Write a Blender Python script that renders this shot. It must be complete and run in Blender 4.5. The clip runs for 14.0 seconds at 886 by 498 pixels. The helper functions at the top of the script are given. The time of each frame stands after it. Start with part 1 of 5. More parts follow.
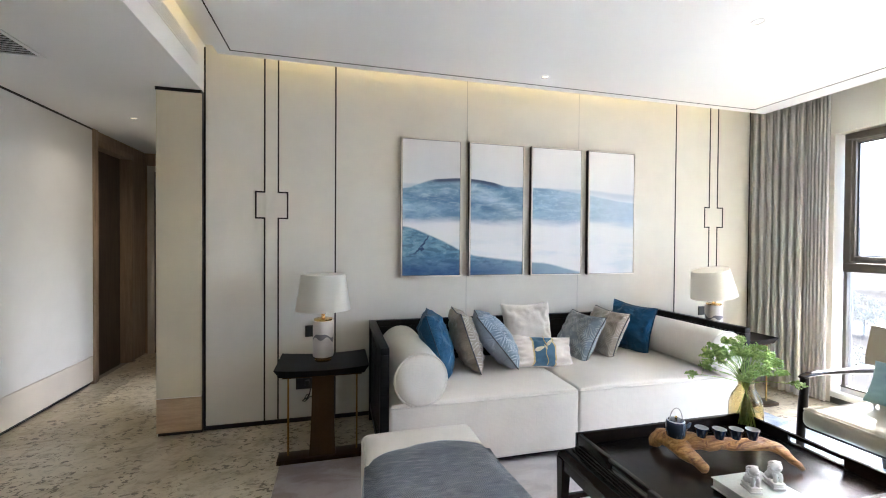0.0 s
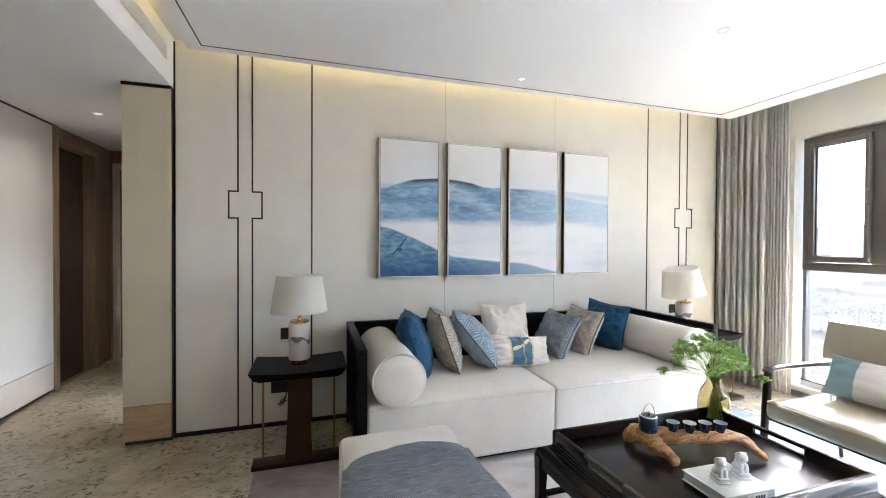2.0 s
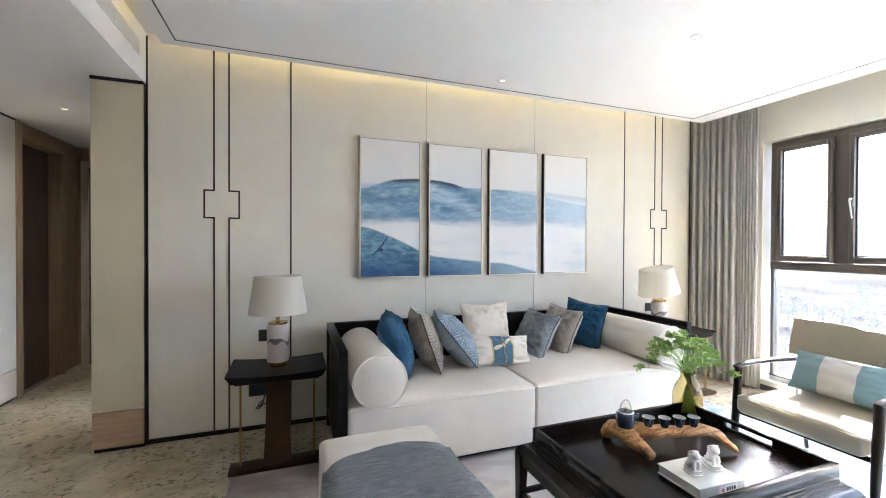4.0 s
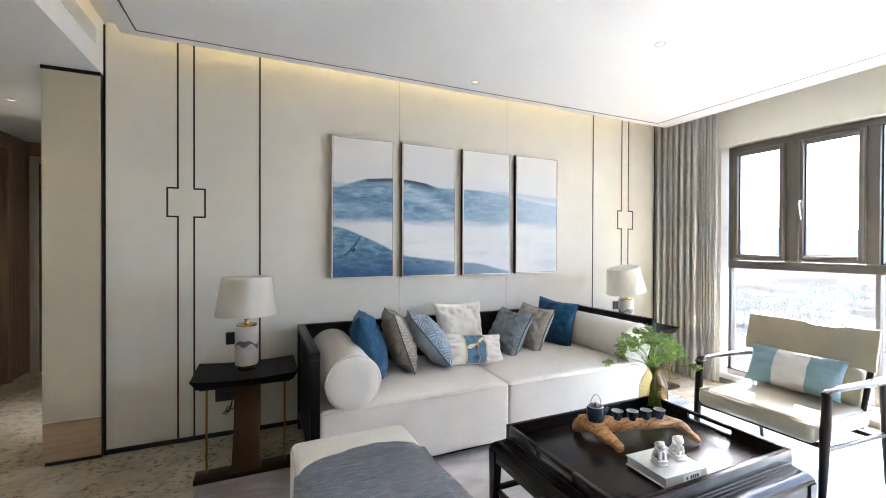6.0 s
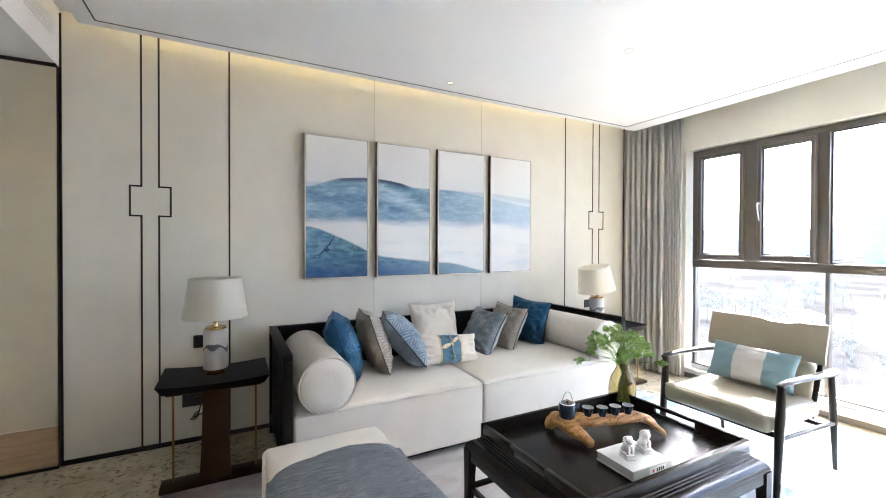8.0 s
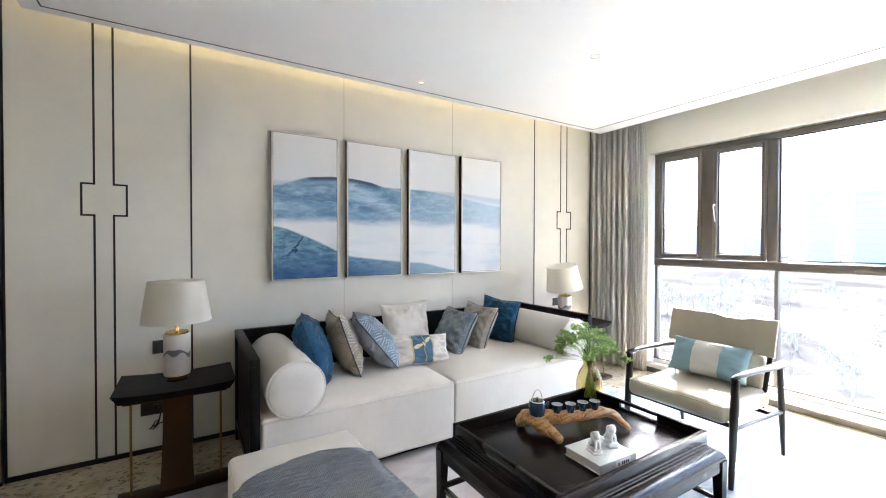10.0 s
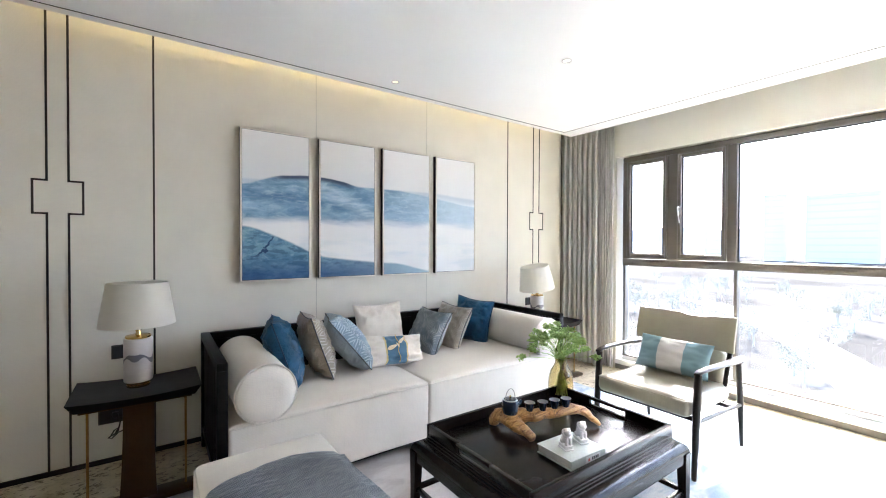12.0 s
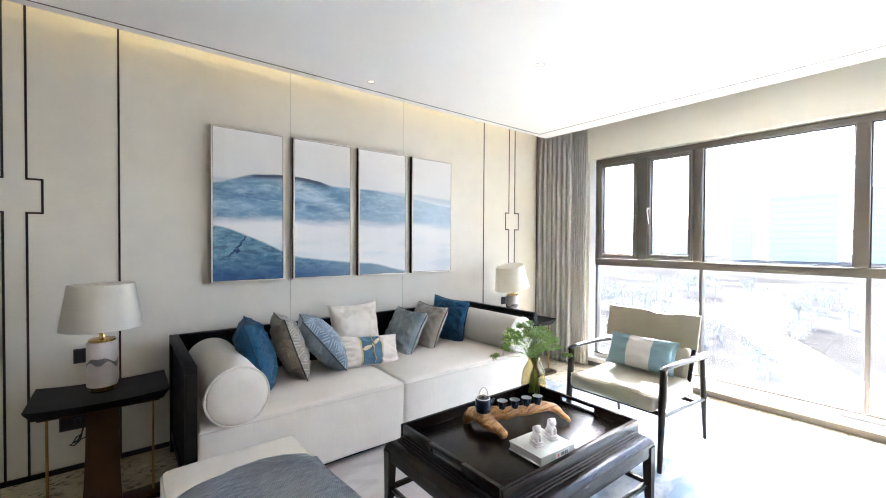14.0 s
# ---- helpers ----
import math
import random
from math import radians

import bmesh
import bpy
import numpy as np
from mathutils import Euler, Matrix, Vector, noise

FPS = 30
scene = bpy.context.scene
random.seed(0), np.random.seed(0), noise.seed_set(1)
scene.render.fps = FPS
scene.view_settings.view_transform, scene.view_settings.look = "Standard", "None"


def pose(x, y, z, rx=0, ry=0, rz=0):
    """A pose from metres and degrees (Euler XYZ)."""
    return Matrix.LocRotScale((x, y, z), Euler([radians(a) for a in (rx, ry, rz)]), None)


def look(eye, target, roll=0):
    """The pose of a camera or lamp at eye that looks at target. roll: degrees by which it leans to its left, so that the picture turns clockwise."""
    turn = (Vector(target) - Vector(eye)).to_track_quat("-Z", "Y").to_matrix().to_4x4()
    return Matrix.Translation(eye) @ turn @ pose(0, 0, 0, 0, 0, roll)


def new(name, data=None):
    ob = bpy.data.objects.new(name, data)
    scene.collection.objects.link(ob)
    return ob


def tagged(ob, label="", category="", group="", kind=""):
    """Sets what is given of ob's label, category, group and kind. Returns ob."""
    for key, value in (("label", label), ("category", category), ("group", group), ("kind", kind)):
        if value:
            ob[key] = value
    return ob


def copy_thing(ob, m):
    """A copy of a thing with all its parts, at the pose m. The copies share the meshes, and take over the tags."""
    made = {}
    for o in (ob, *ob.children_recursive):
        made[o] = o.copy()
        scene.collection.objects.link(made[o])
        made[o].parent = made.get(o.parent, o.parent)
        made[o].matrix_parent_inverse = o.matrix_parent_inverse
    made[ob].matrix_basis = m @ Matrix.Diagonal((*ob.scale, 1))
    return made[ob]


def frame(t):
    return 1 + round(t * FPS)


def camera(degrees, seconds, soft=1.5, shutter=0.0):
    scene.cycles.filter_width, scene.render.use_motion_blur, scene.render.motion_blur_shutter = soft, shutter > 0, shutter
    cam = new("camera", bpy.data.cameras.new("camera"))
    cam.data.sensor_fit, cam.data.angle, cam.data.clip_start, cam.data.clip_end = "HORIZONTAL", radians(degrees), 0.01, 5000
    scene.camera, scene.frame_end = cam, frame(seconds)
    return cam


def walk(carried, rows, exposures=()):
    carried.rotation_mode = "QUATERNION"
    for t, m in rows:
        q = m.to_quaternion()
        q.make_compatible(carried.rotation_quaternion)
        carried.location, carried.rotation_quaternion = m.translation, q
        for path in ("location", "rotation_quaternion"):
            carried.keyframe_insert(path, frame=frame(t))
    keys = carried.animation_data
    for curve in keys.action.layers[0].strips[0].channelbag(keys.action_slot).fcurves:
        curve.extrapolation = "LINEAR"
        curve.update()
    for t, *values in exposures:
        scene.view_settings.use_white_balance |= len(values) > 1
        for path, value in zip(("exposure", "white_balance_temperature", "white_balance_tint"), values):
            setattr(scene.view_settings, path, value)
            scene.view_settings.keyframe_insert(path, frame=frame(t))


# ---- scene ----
cam = camera(94.7, 14.0, soft=1.0)
EXPOSURE = 4.00
PATH = [
    (0, (0.92, -3.227, 1.345), (1.418, -1.291, 1.319), 0.4),
    (0.5, (0.918, -3.225, 1.346), (1.444, -1.296, 1.321), 0.4),
    (1, (0.915, -3.225, 1.347), (1.469, -1.303, 1.321), 0.4),
    (1.5, (0.914, -3.226, 1.346), (1.495, -1.313, 1.321), 0.4),
    (2, (0.919, -3.226, 1.346), (1.52, -1.319, 1.322), 0.3),
    (2.5, (0.922, -3.227, 1.346), (1.549, -1.327, 1.323), 0.3),
    (3, (0.924, -3.23, 1.345), (1.567, -1.337, 1.323), 0.3),
    (5.5, (0.912, -3.227, 1.335), (1.693, -1.385, 1.319), 0.2),
    (6, (0.912, -3.227, 1.332), (1.724, -1.399, 1.318), 0.2),
    (6.5, (0.913, -3.225, 1.331), (1.753, -1.41, 1.318), 0.2),
    (7, (0.911, -3.226, 1.334), (1.779, -1.424, 1.319), 0.2),
    (7.5, (0.91, -3.227, 1.34), (1.804, -1.438, 1.323), 0.2),
    (8, (0.911, -3.232, 1.343), (1.832, -1.457, 1.323), 0.2),
    (10.5, (0.906, -3.229, 1.359), (1.981, -1.543, 1.332), 0.2),
    (11, (0.906, -3.231, 1.362), (2.008, -1.562, 1.335), 0.3),
    (11.5, (0.906, -3.229, 1.358), (2.034, -1.577, 1.333), 0.2),
    (12, (0.907, -3.228, 1.356), (2.059, -1.593, 1.331), 0.2),
    (12.5, (0.904, -3.228, 1.356), (2.085, -1.614, 1.332), 0.2),
    (13, (0.906, -3.229, 1.357), (2.114, -1.636, 1.332), 0.1),
    (13.5, (0.913, -3.24, 1.36), (2.142, -1.662, 1.333), 0.2),
    (14, (0.917, -3.257, 1.367), (2.151, -1.684, 1.337), 0.3),
]
walk(cam, [(t, look(eye, target, roll)) for t, eye, target, roll in PATH], exposures=[(0.0, EXPOSURE, 5710, 12), (14.0, EXPOSURE, 5710, 12)])

# ---- world and sun ----
SUN_AZ, SUN_EL = -23.0, 41.0   # degrees: towards the sun, from +x towards -y; above the horizon
world = bpy.data.worlds.new("world")
scene.world = world
world.use_nodes = True
wt = world.node_tree
sky = wt.nodes.new("ShaderNodeTexSky")
sky.sky_type, sky.sun_disc = "NISHITA", False
sky.sun_elevation, sky.sun_rotation = radians(SUN_EL), radians(90 + SUN_AZ)
sky.air_density, sky.dust_density, sky.ozone_density = 1.0, 2.5, 1.0
bg = wt.nodes["Background"]
bg.inputs["Strength"].default_value = 0.15
wt.links.new(sky.outputs[0], bg.inputs["Color"])
sun_data = bpy.data.lights.new("sun", "SUN")
sun_data.energy, sun_data.angle, sun_data.color = 2.2, radians(0.6), (1.0, 0.95, 0.88)
sun = new("sun", sun_data)
to_sun = Vector((math.cos(radians(SUN_AZ)) * math.cos(radians(SUN_EL)), -math.sin(radians(SUN_AZ)) * math.cos(radians(SUN_EL)), math.sin(radians(SUN_EL))))
sun.matrix_world = look(to_sun * 30, (0, 0, 0))


# ---- materials ----
class Tree:
    """A small builder for node materials."""

    def __init__(self, name):
        self.m = bpy.data.materials.new(name)
        self.m.use_nodes = True
        self.t = self.m.node_tree
        self.p = self.t.nodes["Principled BSDF"]

    def link(self, a, b):
        self.t.links.new(a, b)

    def put(self, sock, v):
        if isinstance(v, bpy.types.NodeSocket):
            self.t.links.new(v, sock)
        else:
            sock.default_value = v

    def node(self, kind, **kw):
        n = self.t.nodes.new(kind)
        for k, v in kw.items():
            self.put(n.inputs[k], v)
        return n

    def coords(self, stretch=(1, 1, 1), world=False):
        src = self.node("ShaderNodeNewGeometry").outputs["Position"] if world else self.node("ShaderNodeTexCoord").outputs["Object"]
        mp = self.node("ShaderNodeMapping", Vector=src, Scale=stretch)
        return mp.outputs[0]

    def noise(self, vec, scale, detail=4.0, rough=0.55, distort=0.0):
        return self.node("ShaderNodeTexNoise", Vector=vec, Scale=scale, Detail=detail, Roughness=rough, Distortion=distort).outputs[0]

    def math(self, op, a, b=0.0, c=0.0, clamp=False):
        n = self.t.nodes.new("ShaderNodeMath")
        n.operation, n.use_clamp = op, clamp
        for i, v in enumerate((a, b, c)):
            self.put(n.inputs[i], v)
        return n.outputs[0]

    def span(self, v, a, b, c=0.0, d=1.0):
        n = self.node("ShaderNodeMapRange")
        n.interpolation_type = "SMOOTHSTEP"
        for i, x in enumerate((v, a, b, c, d)):
            self.put(n.inputs[i], x)
        return n.outputs[0]

    def mix(self, f, a, b, blend="MIX"):
        n = self.t.nodes.new("ShaderNodeMix")
        n.data_type, n.blend_type = "RGBA", blend
        self.put(n.inputs[0], f)
        self.put(n.inputs[6], a if isinstance(a, bpy.types.NodeSocket) else (*a, 1))
        self.put(n.inputs[7], b if isinstance(b, bpy.types.NodeSocket) else (*b, 1))
        return n.outputs[2]

    def ramp(self, v, stops, spline=False):
        n = self.t.nodes.new("ShaderNodeValToRGB")
        if spline:
            n.color_ramp.interpolation = "B_SPLINE"
        e = n.color_ramp.elements
        while len(e) < len(stops):
            e.new(0.5)
        for i, (x, c) in enumerate(stops):
            e[i].position = x
            e[i].color = (*c, 1) if isinstance(c, tuple) else (c, c, c, 1)
        self.put(n.inputs[0], v)
        return n.outputs[0]

    def bump(self, height, strength=0.3, distance=0.002):
        n = self.node("ShaderNodeBump", Height=height, Strength=strength, Distance=distance)
        self.link(n.outputs[0], self.p.inputs["Normal"])


def tone(c, k):
    return tuple(min(1.0, x * k) for x in c)


def surface(name, base, rough=0.5, metal=0.0, var=0.08, scale=4.0, grain=0.05, gscale=120.0, bump=0.1, depth=0.001, stretch=(1, 1, 1), coat=0.0, sheen=0.0, spec=0.5):
    """A plain surface with slow stains and fine grain."""
    t = Tree(name)
    v = t.coords(stretch)
    slow, fine = t.noise(v, scale), t.noise(v, gscale, 3.0, 0.6)
    c = t.mix(t.span(slow, 0.3, 0.7), tone(base, 1 - var), tone(base, 1 + var))
    c = t.mix(t.span(fine, 0.35, 0.7), c, t.mix(1.0, c, (1 - 2 * grain,) * 3, "MULTIPLY"))
    t.link(c, t.p.inputs["Base Color"])
    t.put(t.p.inputs["Roughness"], t.span(slow, 0.2, 0.8, rough * 0.88, min(1.0, rough * 1.12)))
    t.p.inputs["Metallic"].default_value = metal
    t.p.inputs["Coat Weight"].default_value = coat
    t.p.inputs["Sheen Weight"].default_value = sheen
    t.p.inputs["Specular IOR Level"].default_value = spec
    if bump:
        t.bump(fine, bump, depth)
    return t.m


def cloth(name, base, thread=700.0, var=0.06, contrast=0.14, rough=0.9, sheen=0.15, slub=0.0, stretch=(1, 1, 1)):
    """Woven cloth: fine threads both ways, slubs and soft unevenness."""
    t = Tree(name)
    v = t.coords(stretch)
    sep = t.node("ShaderNodeSeparateXYZ", Vector=v).outputs
    a = t.math("ADD", sep[0], sep[1])
    warp = t.math("SINE", t.math("MULTIPLY", a, thread))
    weft = t.math("SINE", t.math("MULTIPLY", t.math("ADD", sep[2], t.math("SUBTRACT", sep[0], sep[1])), thread))
    weave = t.math("MULTIPLY_ADD", t.math("MULTIPLY", warp, weft), 0.5, 0.5)
    slow = t.noise(v, 5.0)
    slubs = t.noise(t.coords((260, 260, 9)), 1.0, 2.0)
    c = t.mix(t.span(slow, 0.3, 0.7), tone(base, 1 - var), tone(base, 1 + var))
    c = t.mix(weave, t.mix(1.0, c, (1 - contrast,) * 3, "MULTIPLY"), c)
    if slub:
        c = t.mix(t.span(slubs, 0.5, 0.75), c, t.mix(1.0, c, (1 - slub,) * 3, "MULTIPLY"))
    t.link(c, t.p.inputs["Base Color"])
    t.p.inputs["Roughness"].default_value = rough
    t.p.inputs["Sheen Weight"].default_value = sheen
    t.bump(t.math("ADD", weave, t.math("MULTIPLY", slubs, 1.5)), 0.25, 0.0008)
    return t.m


def wood(name, dark, light, rough=0.4, along=(1, 12, 12), scale=3.0, coat=0.0, bump=0.1, spec=0.5):
    """Wood with grain along the axis whose stretch is smallest."""
    t = Tree(name)
    v = t.coords(along)
    n = t.noise(v, scale, 6.0, 0.6, 0.6)
    fine = t.noise(v, scale * 14, 3.0, 0.6)
    c = t.mix(t.span(n, 0.3, 0.7), dark, light)
    c = t.mix(t.span(fine, 0.45, 0.75), c, t.mix(1.0, c, (0.8,) * 3, "MULTIPLY"))
    t.link(c, t.p.inputs["Base Color"])
    t.put(t.p.inputs["Roughness"], t.span(n, 0.2, 0.8, rough * 0.94, rough * 1.06))
    t.p.inputs["Coat Weight"].default_value = coat
    t.p.inputs["Coat Roughness"].default_value = 0.12
    t.p.inputs["Specular IOR Level"].default_value = spec
    if bump:
        t.bump(fine, bump, 0.0006)
    return t.m


def let_through(m, colour, amount):
    """Lets part of the light through a thin cloth."""
    t = m.node_tree
    tr = t.nodes.new("ShaderNodeBsdfTranslucent")
    tr.inputs["Color"].default_value = (*colour, 1)
    mx = t.nodes.new("ShaderNodeMixShader")
    mx.inputs[0].default_value = amount
    t.links.new(t.nodes["Principled BSDF"].outputs[0], mx.inputs[1])
    t.links.new(tr.outputs[0], mx.inputs[2])
    t.links.new(mx.outputs[0], t.nodes["Material Output"].inputs[0])


def glass(name, colour, rough=0.0, ior=1.45):
    t = Tree(name)
    t.p.inputs["Base Color"].default_value = (*colour, 1)
    t.p.inputs["Roughness"].default_value = rough
    t.p.inputs["Transmission Weight"].default_value = 1.0
    t.p.inputs["IOR"].default_value = ior
    return t.m


def glow(name, colour, strength):
    t = Tree(name)
    t.p.inputs["Base Color"].default_value = (*colour, 1)
    t.p.inputs["Emission Color"].default_value = (*colour, 1)
    t.p.inputs["Emission Strength"].default_value = strength
    return t.m


def stone_material(name, pale, mid, dark, tile=False):
    """Pale stone with clouded veins and brown flecks."""
    t = Tree(name)
    v = t.coords((1, 1, 1), world=True)
    cloud = t.noise(v, 1.7, 6.0, 0.62, 0.6)
    patch = t.noise(v, 4.5, 3.0, 0.5, 0.3)
    flow = t.noise(t.coords((1.0, 1.5, 1.0), world=True), 9.0, 6.0, 0.7, 0.7)
    fleck = t.noise(t.coords((1.0, 1.35, 1.0), world=True), 24.0, 4.0, 0.6, 0.5)
    gate = t.math("MULTIPLY", t.span(fleck, 0.53, 0.60), t.span(patch, 0.40, 0.58, 0.12, 1.0))
    c = t.mix(t.span(cloud, 0.35, 0.68), pale, mid)
    c = t.mix(t.math("MULTIPLY", t.span(flow, 0.48, 0.66), 0.55), c, tone(mid, 0.72))
    c = t.mix(t.math("MULTIPLY", gate, 0.85), c, dark)
    t.link(c, t.p.inputs["Base Color"])
    t.put(t.p.inputs["Roughness"], t.span(flow, 0.3, 0.7, 0.28, 0.42))
    t.bump(flow, 0.04, 0.001)
    return t.m


def rug_material(name):
    t = Tree(name)
    v = t.coords((1, 1, 1), world=True)
    cloud = t.noise(v, 1.3, 5.0, 0.6, 1.0)
    blot = t.noise(t.coords((1.0, 2.0, 1), world=True), 3.2, 5.0, 0.6, 0.5)
    pile = t.noise(v, 320.0, 2.0)
    sep = t.node("ShaderNodeSeparateXYZ", Vector=v).outputs
    east = t.span(t.math("ADD", sep[0], t.math("MULTIPLY", cloud, 1.4)), 2.5, 4.0)
    base = t.mix(t.span(cloud, 0.35, 0.65), (0.50, 0.455, 0.435), (0.64, 0.605, 0.58))
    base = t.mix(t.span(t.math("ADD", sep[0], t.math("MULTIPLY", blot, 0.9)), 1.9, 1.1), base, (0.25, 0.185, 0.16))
    blue = t.mix(t.span(blot, 0.42, 0.6), (0.34, 0.37, 0.395), (0.14, 0.21, 0.28))
    c = t.mix(east, t.mix(t.math("MULTIPLY", t.span(blot, 0.45, 0.6), 0.5), base, (0.43, 0.375, 0.36)), blue)
    c = t.mix(t.span(pile, 0.3, 0.7), t.mix(1.0, c, (0.82,) * 3, "MULTIPLY"), c)
    t.link(c, t.p.inputs["Base Color"])
    t.p.inputs["Roughness"].default_value = 0.95
    t.p.inputs["Sheen Weight"].default_value = 0.2
    t.bump(pile, 0.5, 0.003)
    return t.m


def painting_material(name):
    """Misty blue hills that run on across the four canvases."""
    t = Tree(name)
    v = t.coords((1, 1, 1), world=True)
    sep = t.node("ShaderNodeSeparateXYZ", Vector=v).outputs
    u = t.math("DIVIDE", t.math("SUBTRACT", sep[0], 1.39), 2.16)
    h = t.math("DIVIDE", t.math("SUBTRACT", sep[2], 1.08), 1.10)
    wide = t.noise(t.coords((1.6, 1, 7.0), world=True), 1.5, 4.0, 0.5, 0.2)
    tilt = t.node("ShaderNodeMapping", Vector=v, Rotation=(0, radians(22), 0), Scale=(1.3, 1, 5.0)).outputs[0]
    brush = t.noise(tilt, 2.0, 6.0, 0.55, 0.15)
    stroke = t.noise(t.node("ShaderNodeMapping", Vector=v, Rotation=(0, radians(34), 0), Scale=(2.5, 1, 16.0)).outputs[0], 2.2, 5.0, 0.6, 0.1)
    mottle = t.noise(t.coords((1.0, 1, 2.2), world=True), 9.0, 7.0, 0.68, 0.4)
    fine = t.noise(t.coords((10.0, 1, 45.0), world=True), 2.0, 4.0, 0.6, 0.3)
    wob = t.math("MULTIPLY", t.math("SUBTRACT", wide, 0.5), 0.03)
    hw = t.math("ADD", h, wob)
    # sky
    c = t.mix(t.span(h, 0.62, 1.0), (0.66, 0.67, 0.675), (0.73, 0.715, 0.70))
    # far ridge, faint
    far = t.ramp(u, [(0.0, 0.675), (0.25, 0.68), (0.5, 0.675), (0.72, 0.695), (0.85, 0.675), (1.0, 0.66)], True)
    c = t.mix(t.math("MULTIPLY", t.span(t.math("SUBTRACT", far, hw), -0.004, 0.02), 0.6), c, (0.36, 0.45, 0.55))
    c = t.mix(t.span(t.math("SUBTRACT", far, hw), 0.02, 0.09), c, (0.66, 0.71, 0.75))
    # main hill
    ridge = t.ramp(u, [(0.0, 0.63), (0.06, 0.665), (0.13, 0.722), (0.26, 0.735), (0.36, 0.71), (0.42, 0.675), (0.55, 0.69), (0.66, 0.675), (0.8, 0.64), (1.0, 0.585)], True)
    under = t.math("SUBTRACT", ridge, hw)
    body = t.mix(t.span(brush, 0.30, 0.70), (0.085, 0.185, 0.315), (0.25, 0.385, 0.52))
    body = t.mix(t.math("MULTIPLY", t.span(stroke, 0.48, 0.72), 0.45), body, (0.44, 0.55, 0.65))
    body = t.mix(t.span(mottle, 0.50, 0.60, 0.0, 0.45), body, (0.07, 0.175, 0.27))
    body = t.mix(t.span(mottle, 0.48, 0.38, 0.0, 0.45), body, (0.43, 0.56, 0.64))
    body = t.mix(t.span(under, 0.12, 0.30, 0.0, 0.35), body, (0.075, 0.175, 0.325))
    # pale spur that runs down to the right
    spur = t.math("ABSOLUTE", t.math("SUBTRACT", t.math("ADD", h, wob), t.math("MULTIPLY_ADD", u, -0.95, 0.915)))
    spur = t.math("MULTIPLY", t.span(spur, 0.085, 0.01), t.math("MULTIPLY", t.span(u, 0.13, 0.27), t.span(u, 0.62, 0.42)))
    body = t.mix(t.math("MULTIPLY", spur, t.span(stroke, 0.30, 0.62, 0.15, 0.60)), body, (0.50, 0.60, 0.68))
    body = t.mix(t.span(u, 0.35, 1.0, 0.0, 0.78), body, (0.49, 0.585, 0.67))
    c = t.mix(t.span(under, 0.0, 0.015), c, body)
    crest = t.math("MULTIPLY", t.span(under, 0.0, 0.008), t.span(under, 0.045, 0.015))
    crest = t.math("MULTIPLY", crest, t.math("MULTIPLY", t.span(u, 0.08, 0.15), t.span(u, 0.41, 0.36)))
    c = t.mix(t.math("MULTIPLY", crest, 0.92), c, (0.035, 0.055, 0.105))
    # mist
    c = t.mix(t.span(t.math("ADD", h, t.math("MULTIPLY", t.math("SUBTRACT", wide, 0.5), 0.10)), 0.45, 0.37), c, (0.70, 0.70, 0.695))
    c = t.mix(t.math("MULTIPLY", t.span(h, 0.36, 0.2), t.span(wide, 0.45, 0.7, 0.0, 0.7)), c, (0.53, 0.59, 0.63))
    # near slope
    near = t.ramp(u, [(0.0, 0.385), (0.08, 0.35), (0.2, 0.225), (0.28, 0.165), (0.45, 0.115), (0.58, 0.105), (0.66, 0.075), (0.76, 0.01), (1.0, 0.0)], True)
    below = t.math("SUBTRACT", near, hw)
    slope = t.mix(t.span(brush, 0.32, 0.68), (0.060, 0.165, 0.265), (0.18, 0.32, 0.41))
    slope = t.mix(t.span(stroke, 0.48, 0.70, 0.0, 0.4), slope, (0.17, 0.32, 0.46))
    slope = t.mix(t.span(mottle, 0.49, 0.60, 0.0, 0.65), slope, (0.025, 0.085, 0.15))
    slope = t.mix(t.span(mottle, 0.47, 0.38, 0.0, 0.55), slope, (0.27, 0.42, 0.52))
    slope = t.mix(t.span(t.math("ADD", h, wob), 0.20, 0.03, 0.0, 0.80), slope, (0.012, 0.062, 0.185))
    slope = t.mix(t.span(u, 0.22, 0.75, 0.0, 0.75), slope, (0.36, 0.48, 0.54))
    slope = t.mix(t.span(fine, 0.52, 0.75, 0.0, 0.22), slope, (0.09, 0.20, 0.33))
    crack = t.math("ABSOLUTE", t.math("SUBTRACT", t.math("ADD", sep[0], t.math("MULTIPLY", t.noise(v, 13.0, 3.0), 0.20)), t.math("MULTIPLY_ADD", sep[2], 0.85, 0.535)))
    slope = t.mix(t.math("MULTIPLY", t.span(crack, 0.016, 0.006), t.math("MULTIPLY", t.span(h, 0.13, 0.19), t.span(h, 0.33, 0.27))), slope, (0.012, 0.045, 0.12))
    c = t.mix(t.span(below, 0.0, 0.02), c, slope)
    t.link(c, t.p.inputs["Base Color"])
    t.p.inputs["Roughness"].default_value = 0.75
    t.bump(t.math("ADD", fine, t.math("MULTIPLY", t.noise(v, 500.0, 2.0), 0.6)), 0.15, 0.001)
    return t.m


